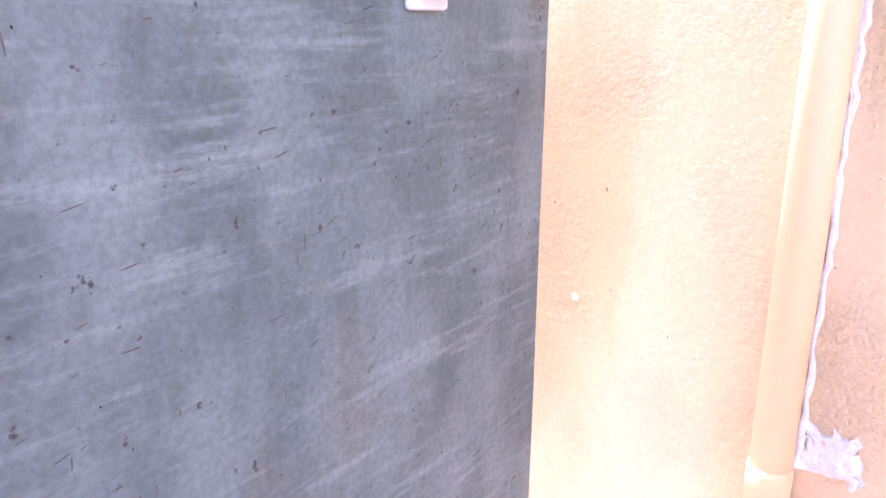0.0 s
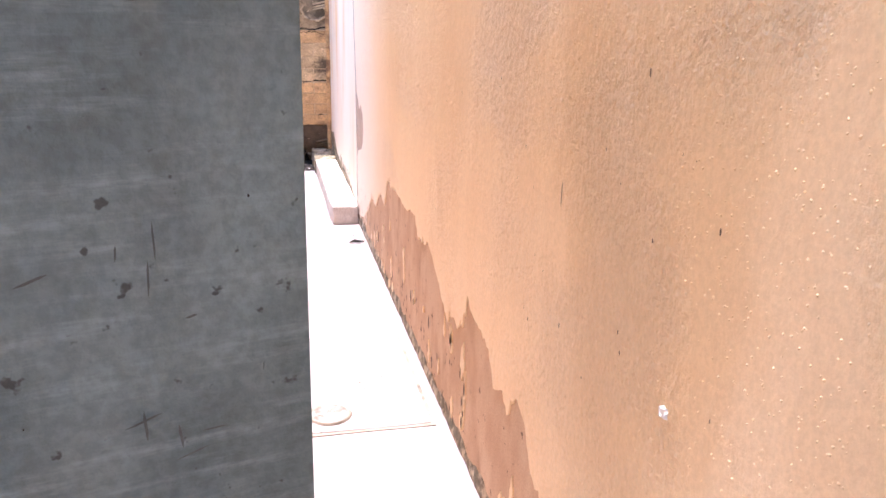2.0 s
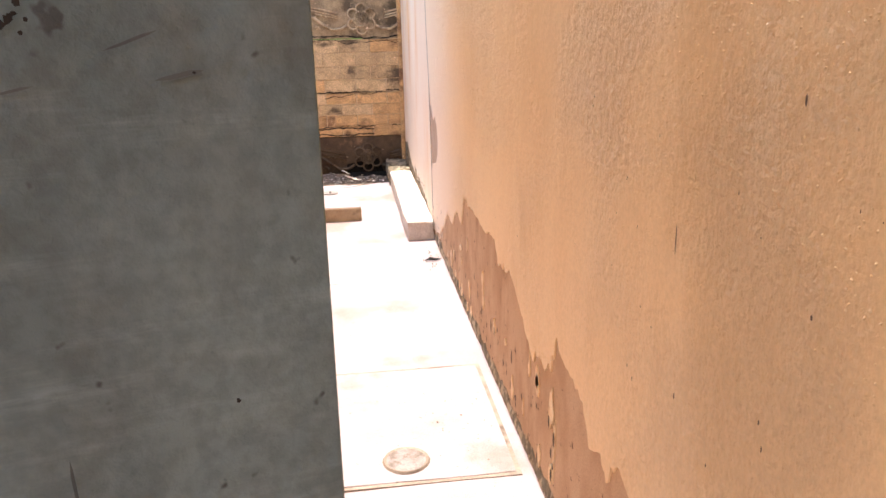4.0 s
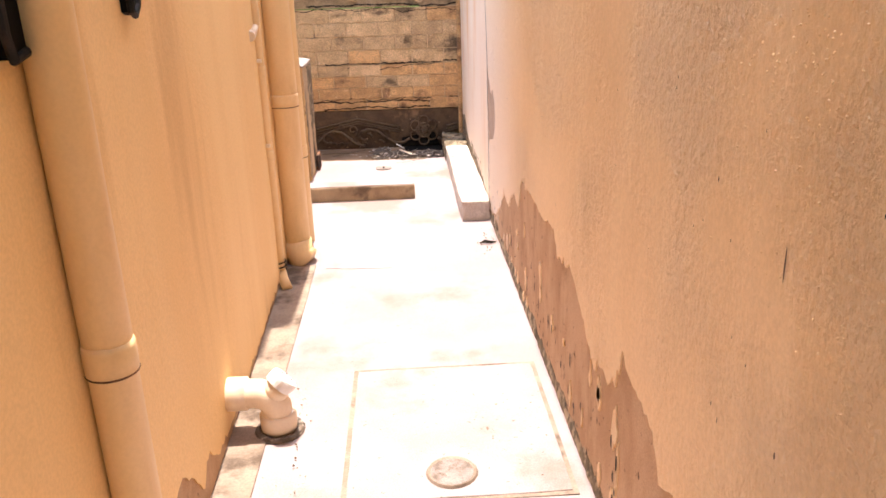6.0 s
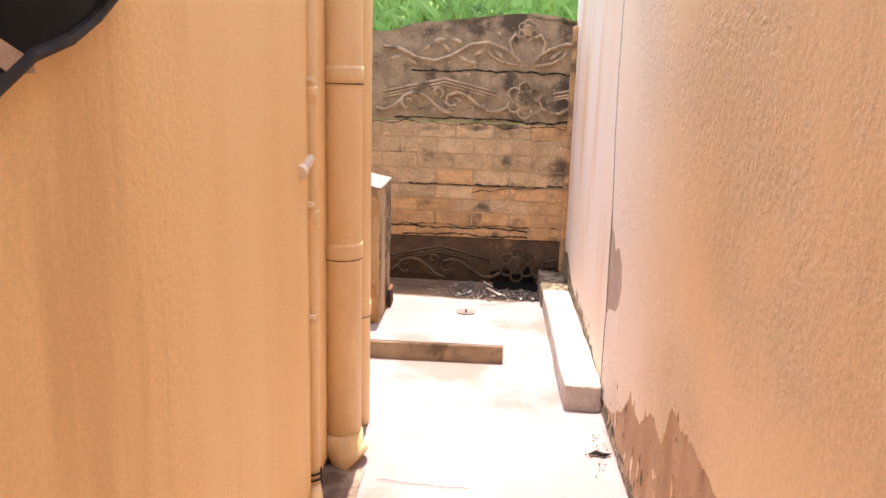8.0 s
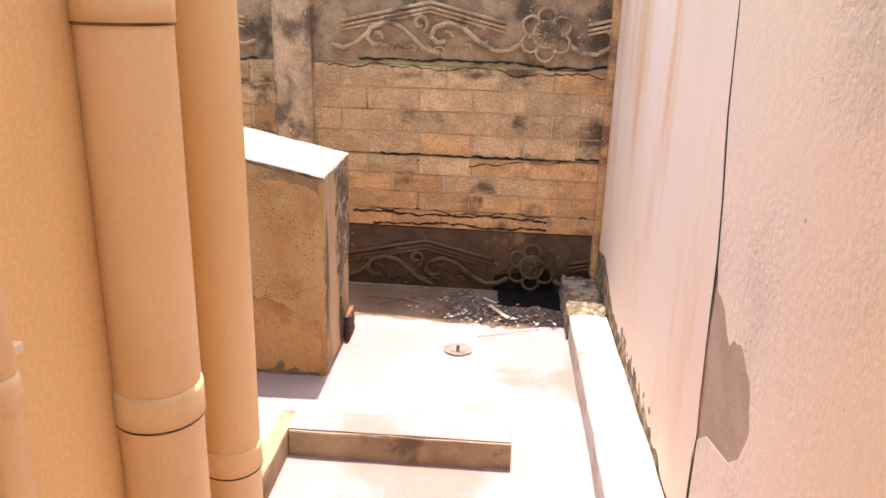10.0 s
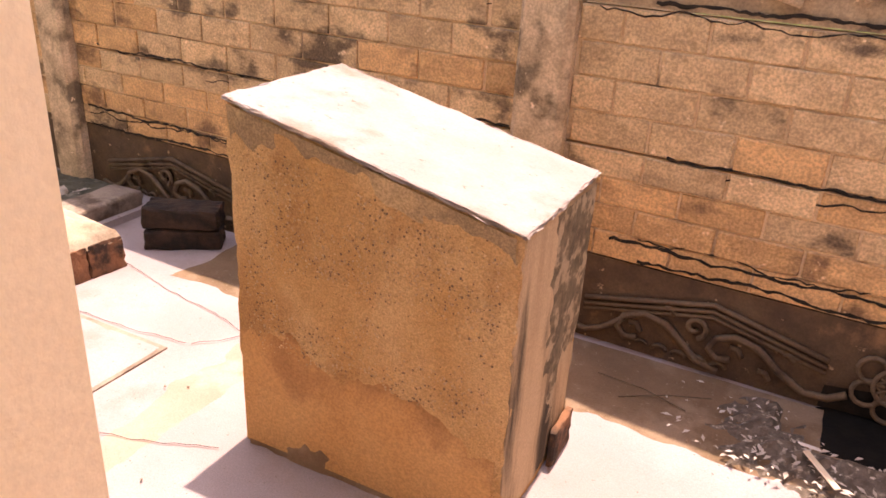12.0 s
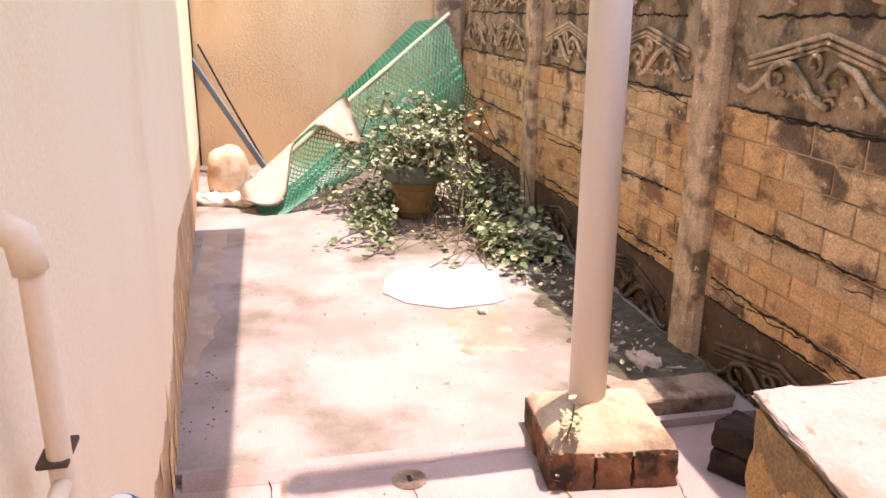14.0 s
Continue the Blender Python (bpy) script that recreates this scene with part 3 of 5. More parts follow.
def pediment(bm, uc, zb, flip):
    """Ridged gable over a running scroll, on one side of the flower at uc."""
    for off, rr in ((0, .008), (-.02, .007), (-.036, .006)):
        relief_tube(bm, [(.16, .155 + off), (.46, .225 + off), (.82, .145 + off)], rr, uc, zb, .006, flip)
    relief_tube(bm, [(.10, .075), (.14, .05), (.20, .045), (.27, .085), (.33, .135), (.39, .15), (.44, .13), (.455, .095), (.43, .07), (.395, .078)], .011, uc, zb, .008, flip)
    relief_tube(bm, spiral(.50, .145, .035, 250, -1.1), .008, uc, zb, .008, flip)
    relief_tube(bm, [(.42, .03), (.48, .045), (.53, .09), (.58, .13), (.64, .145), (.70, .12), (.715, .085), (.69, .055), (.655, .062)], .011, uc, zb, .008, flip)
    relief_tube(bm, [(.70, .11), (.76, .06), (.81, .04), (.86, .055)], .010, uc, zb, .008, flip)
    for cu, cz, r in ((.38, .10, .014), (.66, .09, .014), (.25, .13, .011), (.57, .17, .012), (.30, .055, .012)):
        relief_tube(bm, [(cu - r, cz - r * .6), (cu, cz + r), (cu + r * 1.6, cz + r * 1.1)], .009, uc, zb, .005, flip)
    for k in range(5):
        relief_tube(bm, arc(.42 + .055 * k, .035, .022, 20, 160, 5), .006, uc, zb, .006, flip)


def top_relief(bm, uc, zb, flip):
    relief_tube(bm, [(.03, .06), (.12, .13), (.22, .165), (.32, .15), (.42, .09), (.52, .055), (.62, .07), (.72, .12), (.82, .13)], .010, uc, zb, .008, flip)
    relief_tube(bm, [(.03, .05), (.08, .10), (.10, .17), (.07, .21), (.045, .19)], .009, uc, zb, .008, flip)
    relief_tube(bm, [(.05, .04), (.14, .055), (.20, .09), (.22, .12)], .008, uc, zb, .006, flip)
    for cu, cz, a in ((.16, .10, 40), (.27, .11, -30), (.36, .07, 30), (.30, .05, 10), (.46, .13, 50), (.56, .13, -40), (.66, .05, 20), (.75, .07, -20), (.40, .17, 20), (.50, .17, -10)):
        ca, sa = math.cos(radians(a)), math.sin(radians(a))
        pts = [(cu + ca * t, cz + sa * t) for t in (-.035, -.015, .01, .035)]
        tube(bm, [on_fence(uc + flip * u, zb + z, .004) for u, z in pts], .01, 6, True, [.002, .013, .012, .002])


def fence():
    root = empty("precast_fence", "weathered precast concrete fence with brick and scroll panels", "fence", kind="structure")
    bays = [(-.3, POST_U[0], POST_U[0] - BAY / 2)] + [(POST_U[i] + POST, POST_U[i + 1], POST_U[i + 1] - BAY / 2) for i in range(3)]
    for i, u in enumerate(POST_U):
        hw = POST
        prof = [(u, .0), (u + .018, .022), (u + hw - .018, .022), (u + hw, .0)]
        bm = bmesh.new()
        lo = [bm.verts.new(on_fence(a, -.08, b + .02)) for a, b in prof] + [bm.verts.new(on_fence(u + hw, -.08, -.07)), bm.verts.new(on_fence(u, -.08, -.07))]
        hi = [bm.verts.new(v.co + Vector((0, 0, 1.56))) for v in lo]
        for k in range(6):
            bm.faces.new((lo[k], lo[(k + 1) % 6], hi[(k + 1) % 6], hi[k]))
        bm.faces.new(hi)
        bmesh.ops.recalc_face_normals(bm, faces=bm.faces)
        part("post", bm, FENCE_L, root)
    part("edge_batten", box(XR - .03, XR - .004, 5.60, 5.66, .1, 1.5, .006), FENCE_O, root)
    # solid black block gives the drain hole its darkness
    part("drain_mouth", box(-.17, .15, 5.672, 5.84, -.08, .13), CRACK, root, "black block standing for the dark inside the drain hole")
    # brick meshes shared by all
    courses = 4
    bl = .218
    meshes = {}

    def brick_mesh(w, h):
        key = (round(w, 3), round(h, 3))
        if key not in meshes:
            bm = box(-w / 2 + .0035, w / 2 - .0035, -.003, .012, -h / 2 + .0025, h / 2 - .0025, .003, 1)
            me = bpy.data.meshes.new("brick")
            bm.to_mesh(me)
            bm.free()
            meshes[key] = me
        return meshes[key]
    rnd = random.Random(5)
    for b, (u0, u1, uc) in enumerate(bays):
        for lv, (z0, z1) in enumerate(LEVELS):
            if lv == 4:
                top = [(u0, z1)]
                k = 90
                for i in range(k + 1):
                    u = u0 + (u1 - u0) * i / k
                    d = abs(u - uc)
                    if d < .32:
                        zt = 1.464 + .10 * math.sqrt(max(0, 1 - (d / .33) ** 2))
                    elif d < .70:
                        zt = 1.460 + .052 * math.sqrt(max(0, 1 - ((d - .51) / .2) ** 2))
                    else:
                        zt = 1.454
                    top.append((u, zt))
                outline = [(u0, z0), (u0, z1)] + top[1:] + [(u1, z0)]
            elif lv == 0 and b == 0:
                outline = [(u0, z0), (u0, z1), (u1, z1), (u1, z0), (.452, z0), (.447, .07), (.40, .102), (.22, .106), (.165, .085), (.16, z0)]
            else:
                outline = [(u0, z0), (u0, z1), (u1, z1), (u1, z0)]
            brickp = lv in (1, 2)
            m = MORTAR if brickp else (FENCE_B if lv == 0 else FENCE_SHADE)
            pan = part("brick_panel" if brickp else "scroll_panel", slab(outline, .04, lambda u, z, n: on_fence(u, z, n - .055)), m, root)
            if brickp:
                h = (z1 - z0) / courses
                for c in range(courses):
                    u = u0 - (bl / 2 if (c + lv) % 2 else 0)
                    while u < u1:
                        a, e = max(u, u0), min(u + bl, u1)
                        if e - a > .03 and (b or e > -.02):
                            w = bl if e - a > bl - .002 else round((e - a) * 50) / 50
                            ob = new("brick", brick_mesh(w, h))
                            if not ob.data.materials:
                                ob.data.materials.append(FENCE)
                            ob.parent = pan
                            p = on_fence((a + e) / 2, z0 + h * (c + .5), -.012 + rnd.uniform(-.0025, .0025))
                            ob.matrix_world = Matrix.Translation(p) @ Euler((rnd.uniform(-.01, .01), rnd.uniform(-.006, .006), math.atan2(-FD.y, -FD.x) * 0 - .03)).to_matrix().to_4x4()
                            stained = noise.noise(Vector((a * 1.1, c * .5 + lv * 2, 7))) > (-.15 if lv == 1 else .28)
                            ob.material_slots[0].link = "OBJECT"
                            ob.material_slots[0].material = FENCE_O if stained else FENCE
                        u += bl
            else:
                bm = bmesh.new()
                for flip in (1, -1):
                    if lv == 4:
                        top_relief(bm, uc, z0, flip)
                    else:
                        pediment(bm, uc, z0 + (.03 if lv == 0 else .015), flip)
                if lv == 4:
                    flower(bm, uc, z0 + .235, .55)
                else:
                    flower(bm, uc, z0 + (.16 if lv == 0 else .13))
                for v in bm.verts:
                    v.co.y += .014
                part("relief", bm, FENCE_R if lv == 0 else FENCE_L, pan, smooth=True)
        bm = bmesh.new()
        for z, off in ((.582, 0), (.33, 1), (.955, 2), (.27, 3), (1.24, 4)):
            for s in range(2):
                a = u0 + rnd.uniform(0, .3)
                e = u1 - rnd.uniform(0, .3)
                zz = z + rnd.uniform(-.01, .012)
                ribbon(bm, wander((a, zz), (e, zz + rnd.uniform(-.015, .015)), .015, .007 if s else .005, b * 10 + off + s * 50), on_fence, .006 if s else .010, -.0080, b)
                if z != .33:
                    break
        ribbon(bm, wander((u0 + .1, .93), (u1 - .05, .945), .02, .008, b + 90), on_fence, .005, -.0080, b)
        ribbon(bm, wander((u0 + .5, .575), (u0 + 1.2, .555), .02, .009, b + 70), on_fence, .005, -.0080, b)
        part("crack", bm, CRACK, root)
    # second black block, again for the hole's dark inside
    part("drain_hole", box(-.16, .16, 5.675, 5.74, -.06, .10), CRACK, root, "black block standing for the dark under the panel")


# ---- things in the passage ----
def grey_door():
    """A grey sheet door standing ajar across the mouth of the passage."""
    ang = 15.0
    L = 1.05
    ex, ey = -0.166, 0.25
    m = pose(ex, ey, 0, 0, 0, ang)
    root = empty("metal_door", "scuffed grey-painted door standing ajar", "door", m=m)
    bm = rough_box(-L, 0, 0, .03, .05, 2.02, .003, 14, .0012, 3)
    part("door_leaf", bm, GREY, root)
    bm = bmesh.new()
    rnd = random.Random(4)
    for i in range(70):
        u, z = -rnd.random() * L, rnd.uniform(.2, 1.6)
        a = rnd.uniform(.0004, .0013)
        bm.faces.new([bm.verts.new((u + a * math.cos(t) * rnd.uniform(.6, 1.3), -.0022, z + a * rnd.uniform(.8, 2) * math.sin(t))) for t in [k * math.pi / 3 for k in range(6)]])
    for i in range(60):  # chipped patch near the free edge, worn spots lower down
        cu, cz, sp = rnd.choice(((-.03, 1.255, .010), (-.032, 1.25, .006), (-.226, 1.15, .012), (-.30, 1.09, .02), (-.09, 1.158, .004)))
        u, z = min(-.004, rnd.gauss(cu, sp)), rnd.gauss(cz, sp * .7)
        a = rnd.uniform(.0004, .0012)
        bm.faces.new([bm.verts.new((u + a * math.cos(t) * rnd.uniform(.6, 1.6), -.0023, z + a * rnd.uniform(.6, 1.6) * math.sin(t))) for t in [k * math.pi / 3 for k in range(6)]])
    tagged(part("paint_chips", bm, CRACK, root), kind="stuff")
    bm = bmesh.new()
    for i in range(420):  # dark rubbed dashes, mostly along one slant
        u, z = -rnd.random() * .95, rnd.uniform(.25, 1.6)
        l, w = rnd.uniform(.004, .024), rnd.uniform(.0003, .0010)
        a = rnd.gauss(.22, .12) if rnd.random() < .7 else rnd.gauss(1.55, .1)
        c, q = math.cos(a), math.sin(a)
        if u + l > -.004:
            continue
        bm.faces.new([bm.verts.new((u + c * p - q * r, -.0021, z + q * p + c * r)) for p, r in ((-l / 2, 0), (-l / 5, -w), (l / 3, -w * .7), (l / 2, 0), (l / 4, w), (-l / 3, w * .6))])
    tagged(part("rub_marks", bm, SCUFF, root), kind="stuff")
    hasp = part("hasp", box(-.31, -.245, -.012, .0, 1.258, 1.303, .005), WHITEPL, root, "small pale metal hasp")
    part("staple", tube(bmesh.new(), [(-.295, -.012, 1.273)] + [(-.277 - .018 * math.cos(a), -.012 - .016 * math.sin(a), 1.273) for a in [math.pi * k / 8 for k in range(1, 8)]] + [(-.259, -.012, 1.273)], .003, 6), IRON, hasp)
    for z in (.35, 1.75):
        part("hinge", tube(bmesh.new(), [(-L - .012, -.004, z - .05), (-L - .012, -.004, z + .05)], .012, 10), IRON, root)


def pipe_socket(z, r, h=.05):
    return lathe([(r, z - h), (r + .0025, z - h), (r + .0028, z - h * .5), (r + .0028, z - .01), (r + .001, z), (r, z)], 28)


def down_pipe(x, y, r, z0, z1, rings, label, bracket=(), toward=-1):
    root = empty("downpipe", label, "pipe", m=pose(x, y, 0))
    part("pipe", tube(bmesh.new(), [(0, 0, z0), (0, 0, (z0 + z1) / 2), (0, 0, z1)], r, 28), PVC, root, smooth=True)
    for z in rings:
        part("socket", pipe_socket(z, r), PVC, root, smooth=True)
        part("joint_line", lathe([(r + .0022, z - .052), (r + .0034, z - .05), (r + .0022, z - .048)], 28), BRICKRED, root)
    for z in bracket:
        part("bracket", box(-.06 if toward < 0 else .0, .0 if toward < 0 else .06, -r - .008, r + .008, z - .012, z + .012, .003), PVC, root)
    return root


def passage_pipes():
    d = down_pipe(-.570, 1.25, .036, .0, 2.7, (.665,), "fat peach-painted plastic downpipe on the house wall", (2.0,))
    d = down_pipe(-.606, 3.385, .057, .02, 2.7, (.72, 1.235), "fat peach-painted plastic downpipe near the corner", (1.7,))
    part("shoe", tube(bmesh.new(), [(0, 0, .10), (.004, -.004, .05), (.02, -.012, .02), (.045, -.02, .006)], .062, 24), PVC, d, smooth=True)
    down_pipe(-.617, 3.67, .051, .0, 2.7, (.45, 1.6), "peach-painted plastic downpipe beside the corner", (1.4,))
    root = empty("water_pipe", "thin peach-painted water pipe with clips and a stub", "pipe", m=pose(-.640, 3.12, 0))
    part("pipe", tube(bmesh.new(), [(0, 0, .04), (0, 0, 1.3), (.004, 0, 2.7)], .018, 16), PVC, root, smooth=True)
    for z in (.55, .86, 1.18):
        part("socket", pipe_socket(z, .018, .04), PVC, root, smooth=True)
        part("clip", box(-.024, .012, -.03, .03, z + .012, z + .024, .002), PVC_C, root)
    stub = part("stub", tube(bmesh.new(), [(.0, .0, 1.0), (.0, -.04, .985), (.0, -.10, .975)], .013, 12), PVC_C, root, "cream stub of a cut branch pipe", smooth=True)
    part("stub_cap", tube(bmesh.new(), [(0, -.10, .975), (0, -.125, .971)], .018, 12), PVC_C, stub)
    part("foot", tube(bmesh.new(), [(0, 0, .06), (.012, -.03, .03), (.03, -.07, .012)], .02, 12), PVC, root, smooth=True)
    part("tie_wire", tube(bmesh.new(), [(.022 * math.cos(a), .022 * math.sin(a), .065 + .002 * k) for k, a in enumerate([i * .7 for i in range(20)])], .003, 5), CRACK, root)
    # pipe on the neighbour's wall near the door
    root = empty("wall_pipe", "peach-painted pipe set in ragged white filler on the wall", "pipe", m=pose(XR - .042, .066, 0))
    part("pipe", tube(bmesh.new(), [(0, 0, .0), (0, 0, 1.2), (0, 0, 2.6)], .036, 24), PVC, root, smooth=True)
    part("socket", pipe_socket(.505, .036, .06), PVC, root, smooth=True)
    rnd = random.Random(9)
    bm = bmesh.new()
    for side in (1, -1):
        pts, rad = [], []
        for k in range(90):
            pts.append((.032 + rnd.uniform(-.002, .002), side * (.030 + rnd.uniform(-.004, .005)), .50 + k * .022))
            rad.append(rnd.uniform(.004, .009))
        tube(bm, pts, .006, 6, True, rad)
    part("filler", bm, GLUE, root, "ragged white filler bead")
    bm = rough_box(.034, .05, -.13, -.03, .50, .59, .01, 8, .016, 22)
    part("filler_patch", bm, GLUE, root)


def gully_elbow():
    root = empty("gully_elbow", "cream plastic waste elbow with a white access cap on the gully", "pipe", m=Matrix.LocRotScale((-.497, 2.045, 0), None, (.88, .88, .82)))
    arcp = [(-.175, 0, .145), (-.11, 0, .145), (-.05, 0, .142), (-.018, 0, .125), (-.003, 0, .095), (0, 0, .06), (0, 0, -.02)]
    part("bend", tube(bmesh.new(), arcp, .047, 24), PVC_C, root, smooth=True)
    sk = part("socket", lathe([(.047, .012), (.054, .015), (.056, .03), (.056, .068), (.05, .074), (.047, .074)], 24), PVC_C, root, smooth=True)
    s2 = part("inlet_socket", tube(bmesh.new(), [(-.172, 0, .145), (-.085, 0, .145)], .054, 24), PVC_C, root, smooth=True)
    cap = part("access_cap", lathe([(.044, -.018), (.046, 0), (.046, .012), (.043, .018), (.030, .021), (.0, .0215)][:5] + [(.002, .0215)], 24), WHITEPL, root, "white plastic access cap", smooth=False)
    cap.matrix_local = pose(.022, -.004, .185, -14, 48, 0)
    for a in range(4):
        scr = part("hole", tube(bmesh.new(), [(.018 * math.cos(a * 1.57), .018 * math.sin(a * 1.57), .0212), (.018 * math.cos(a * 1.57), .018 * math.sin(a * 1.57), .0235)], .003, 8), CRACK, cap)
    part("neck", tube(bmesh.new(), [(-.012, 0, .135), (.018, -.003, .18)], .041, 20), PVC_C, root, smooth=True)
    bm = bmesh.new()
    tube(bm, [(.066 * math.cos(a), .066 * math.sin(a), .004) for a in [k * math.pi / 10 for k in range(21)]], .012, 6, False)
    part("mouth_rim", bm, DIRT, root, "blackened rim of the gully")


def black_sheet():
    root = empty("black_panel", "glossy black panel with a scalloped lower edge on the wall", "wall panel")
    lobe = [(1.215, 1.9), (1.215, 1.20), (1.212, 1.09), (1.225, 1.055), (1.28, 1.065), (1.36, 1.09), (1.45, 1.13), (1.523, 1.17), (1.58, 1.20), (1.63, 1.245), (1.67, 1.27), (1.70, 1.29), (1.72, 1.34), (1.72, 1.9)]
    lobe2 = [(1.757, 1.9), (1.757, 1.29), (1.765, 1.18), (1.772, 1.095), (1.79, 1.088), (1.815, 1.105), (1.84, 1.15), (1.88, 1.19), (1.95, 1.225), (2.03, 1.245), (2.10, 1.275), (2.16, 1.31), (2.20, 1.335), (2.21, 1.36), (2.21, 1.9)]
    for i, o in enumerate((lobe, lobe2)):
        o = [(.806 + .89 * (u - .806), 1.209 + .89 * (z - 1.209)) for u, z in o]
        p = part("panel", slab(o, .022, on_left), BLACK, root)
        part("rim", tube(bmesh.new(), [on_left(u, z, .022) for u, z in o[1:-1]], .007, 8), BLACKRIM, p, "dull worn rim")
    part("sill_bar", box(-.63, -.575, 1.51, 2.065, 1.33, 1.36, .004), BLACKRIM, root, "black horizontal bar")
    # reflection on the gloss, laid on as a pale plate
    part("scratch", slab([(.806 + .89 * (u - .806), 1.209 + .89 * (z - 1.209)) for u, z in ((1.80, 1.285), (1.83, 1.262), (1.90, 1.24), (1.95, 1.222), (1.955, 1.208), (1.91, 1.206), (1.85, 1.235))], .0012, lambda u, z, n: on_left(u, z, n + .022)), PATCH, root, "pale patch painted as a reflection")


def kerbs():
    k = rough_box(.137, XR - .004, 3.86, 5.20, -.02, .10, .012, 12, .004, 8)
    root = tagged(part("kerb", k, KERB), "long worn concrete kerb against the wall", "kerb")
    part("mossy_end", rough_box(.132, XR - .006, 5.19, 5.62, -.02, .104, .015, 14, .012, 14), MOULD, root, "crumbling mossy end")
    # the step's shaded face is coloured dark brown; only its top stays pale
    k = rough_box(-.70, -.085, 4.31, 4.42, -.02, .078, .006, 12, .0025, 9)
    s = tagged(part("threshold_kerb", k, KERB_SHADE), "low concrete step, its shaded face coloured dark brown", "kerb")
    part("top_skim", rough_box(-.70, -.087, 4.316, 4.424, .074, .083, .003, 8, .001, 12), CONCRETE, s)
    part("return_kerb", rough_box(-.745, -.70, 3.99, 4.42, -.02, .078, .005, 6, .002, 9), KERB_SHADE, s)


def cover(name, x0, x1, y0, y1, z, label, holes=(), plug=None):
    root = tagged(part(name, rough_box(x0, x1, y0, y1, z - .05, z, .006, 14, .0016, 6), CONCRETE), label, "drain cover")
    part("joint", box(x0 - .012, x1 + .012, y0 - .012, y1 + .012, -.03, .0035), DARK_CONCRETE, root, "dirt-filled joint")
    for hx, hy in holes:
        bm = lathe([(.045, z - .001), (.05, z + .003), (.036, z + .005), (.024, z + .0035)], 14)
        h = part("lifting_hole", bm, DARK_CONCRETE, root)
        h.matrix_local = Matrix.Translation((hx, hy, 0))
        part("hole_core", box(-.014, .014, -.006, .006, z + .003, z + .006), CRACK, h)
    if plug:
        bm = lathe([(.052, z - .002), (.055, z + .004), (.045, z + .006), (.03, z + .0045)], 20)
        p = part("plug", bm, DIRTY_P, root, "round mortar plug")
        p.matrix_local = Matrix.Translation((plug[0], plug[1], 0))
        bm = bmesh.new()
        tube(bm, [(plug[0] + .058 * math.cos(a), plug[1] + .058 * math.sin(a), z + .001) for a in [k * math.pi / 10 for k in range(21)]], .006, 5, False)
        part("plug_ring", bm, DARK_CONCRETE, root)
    return root


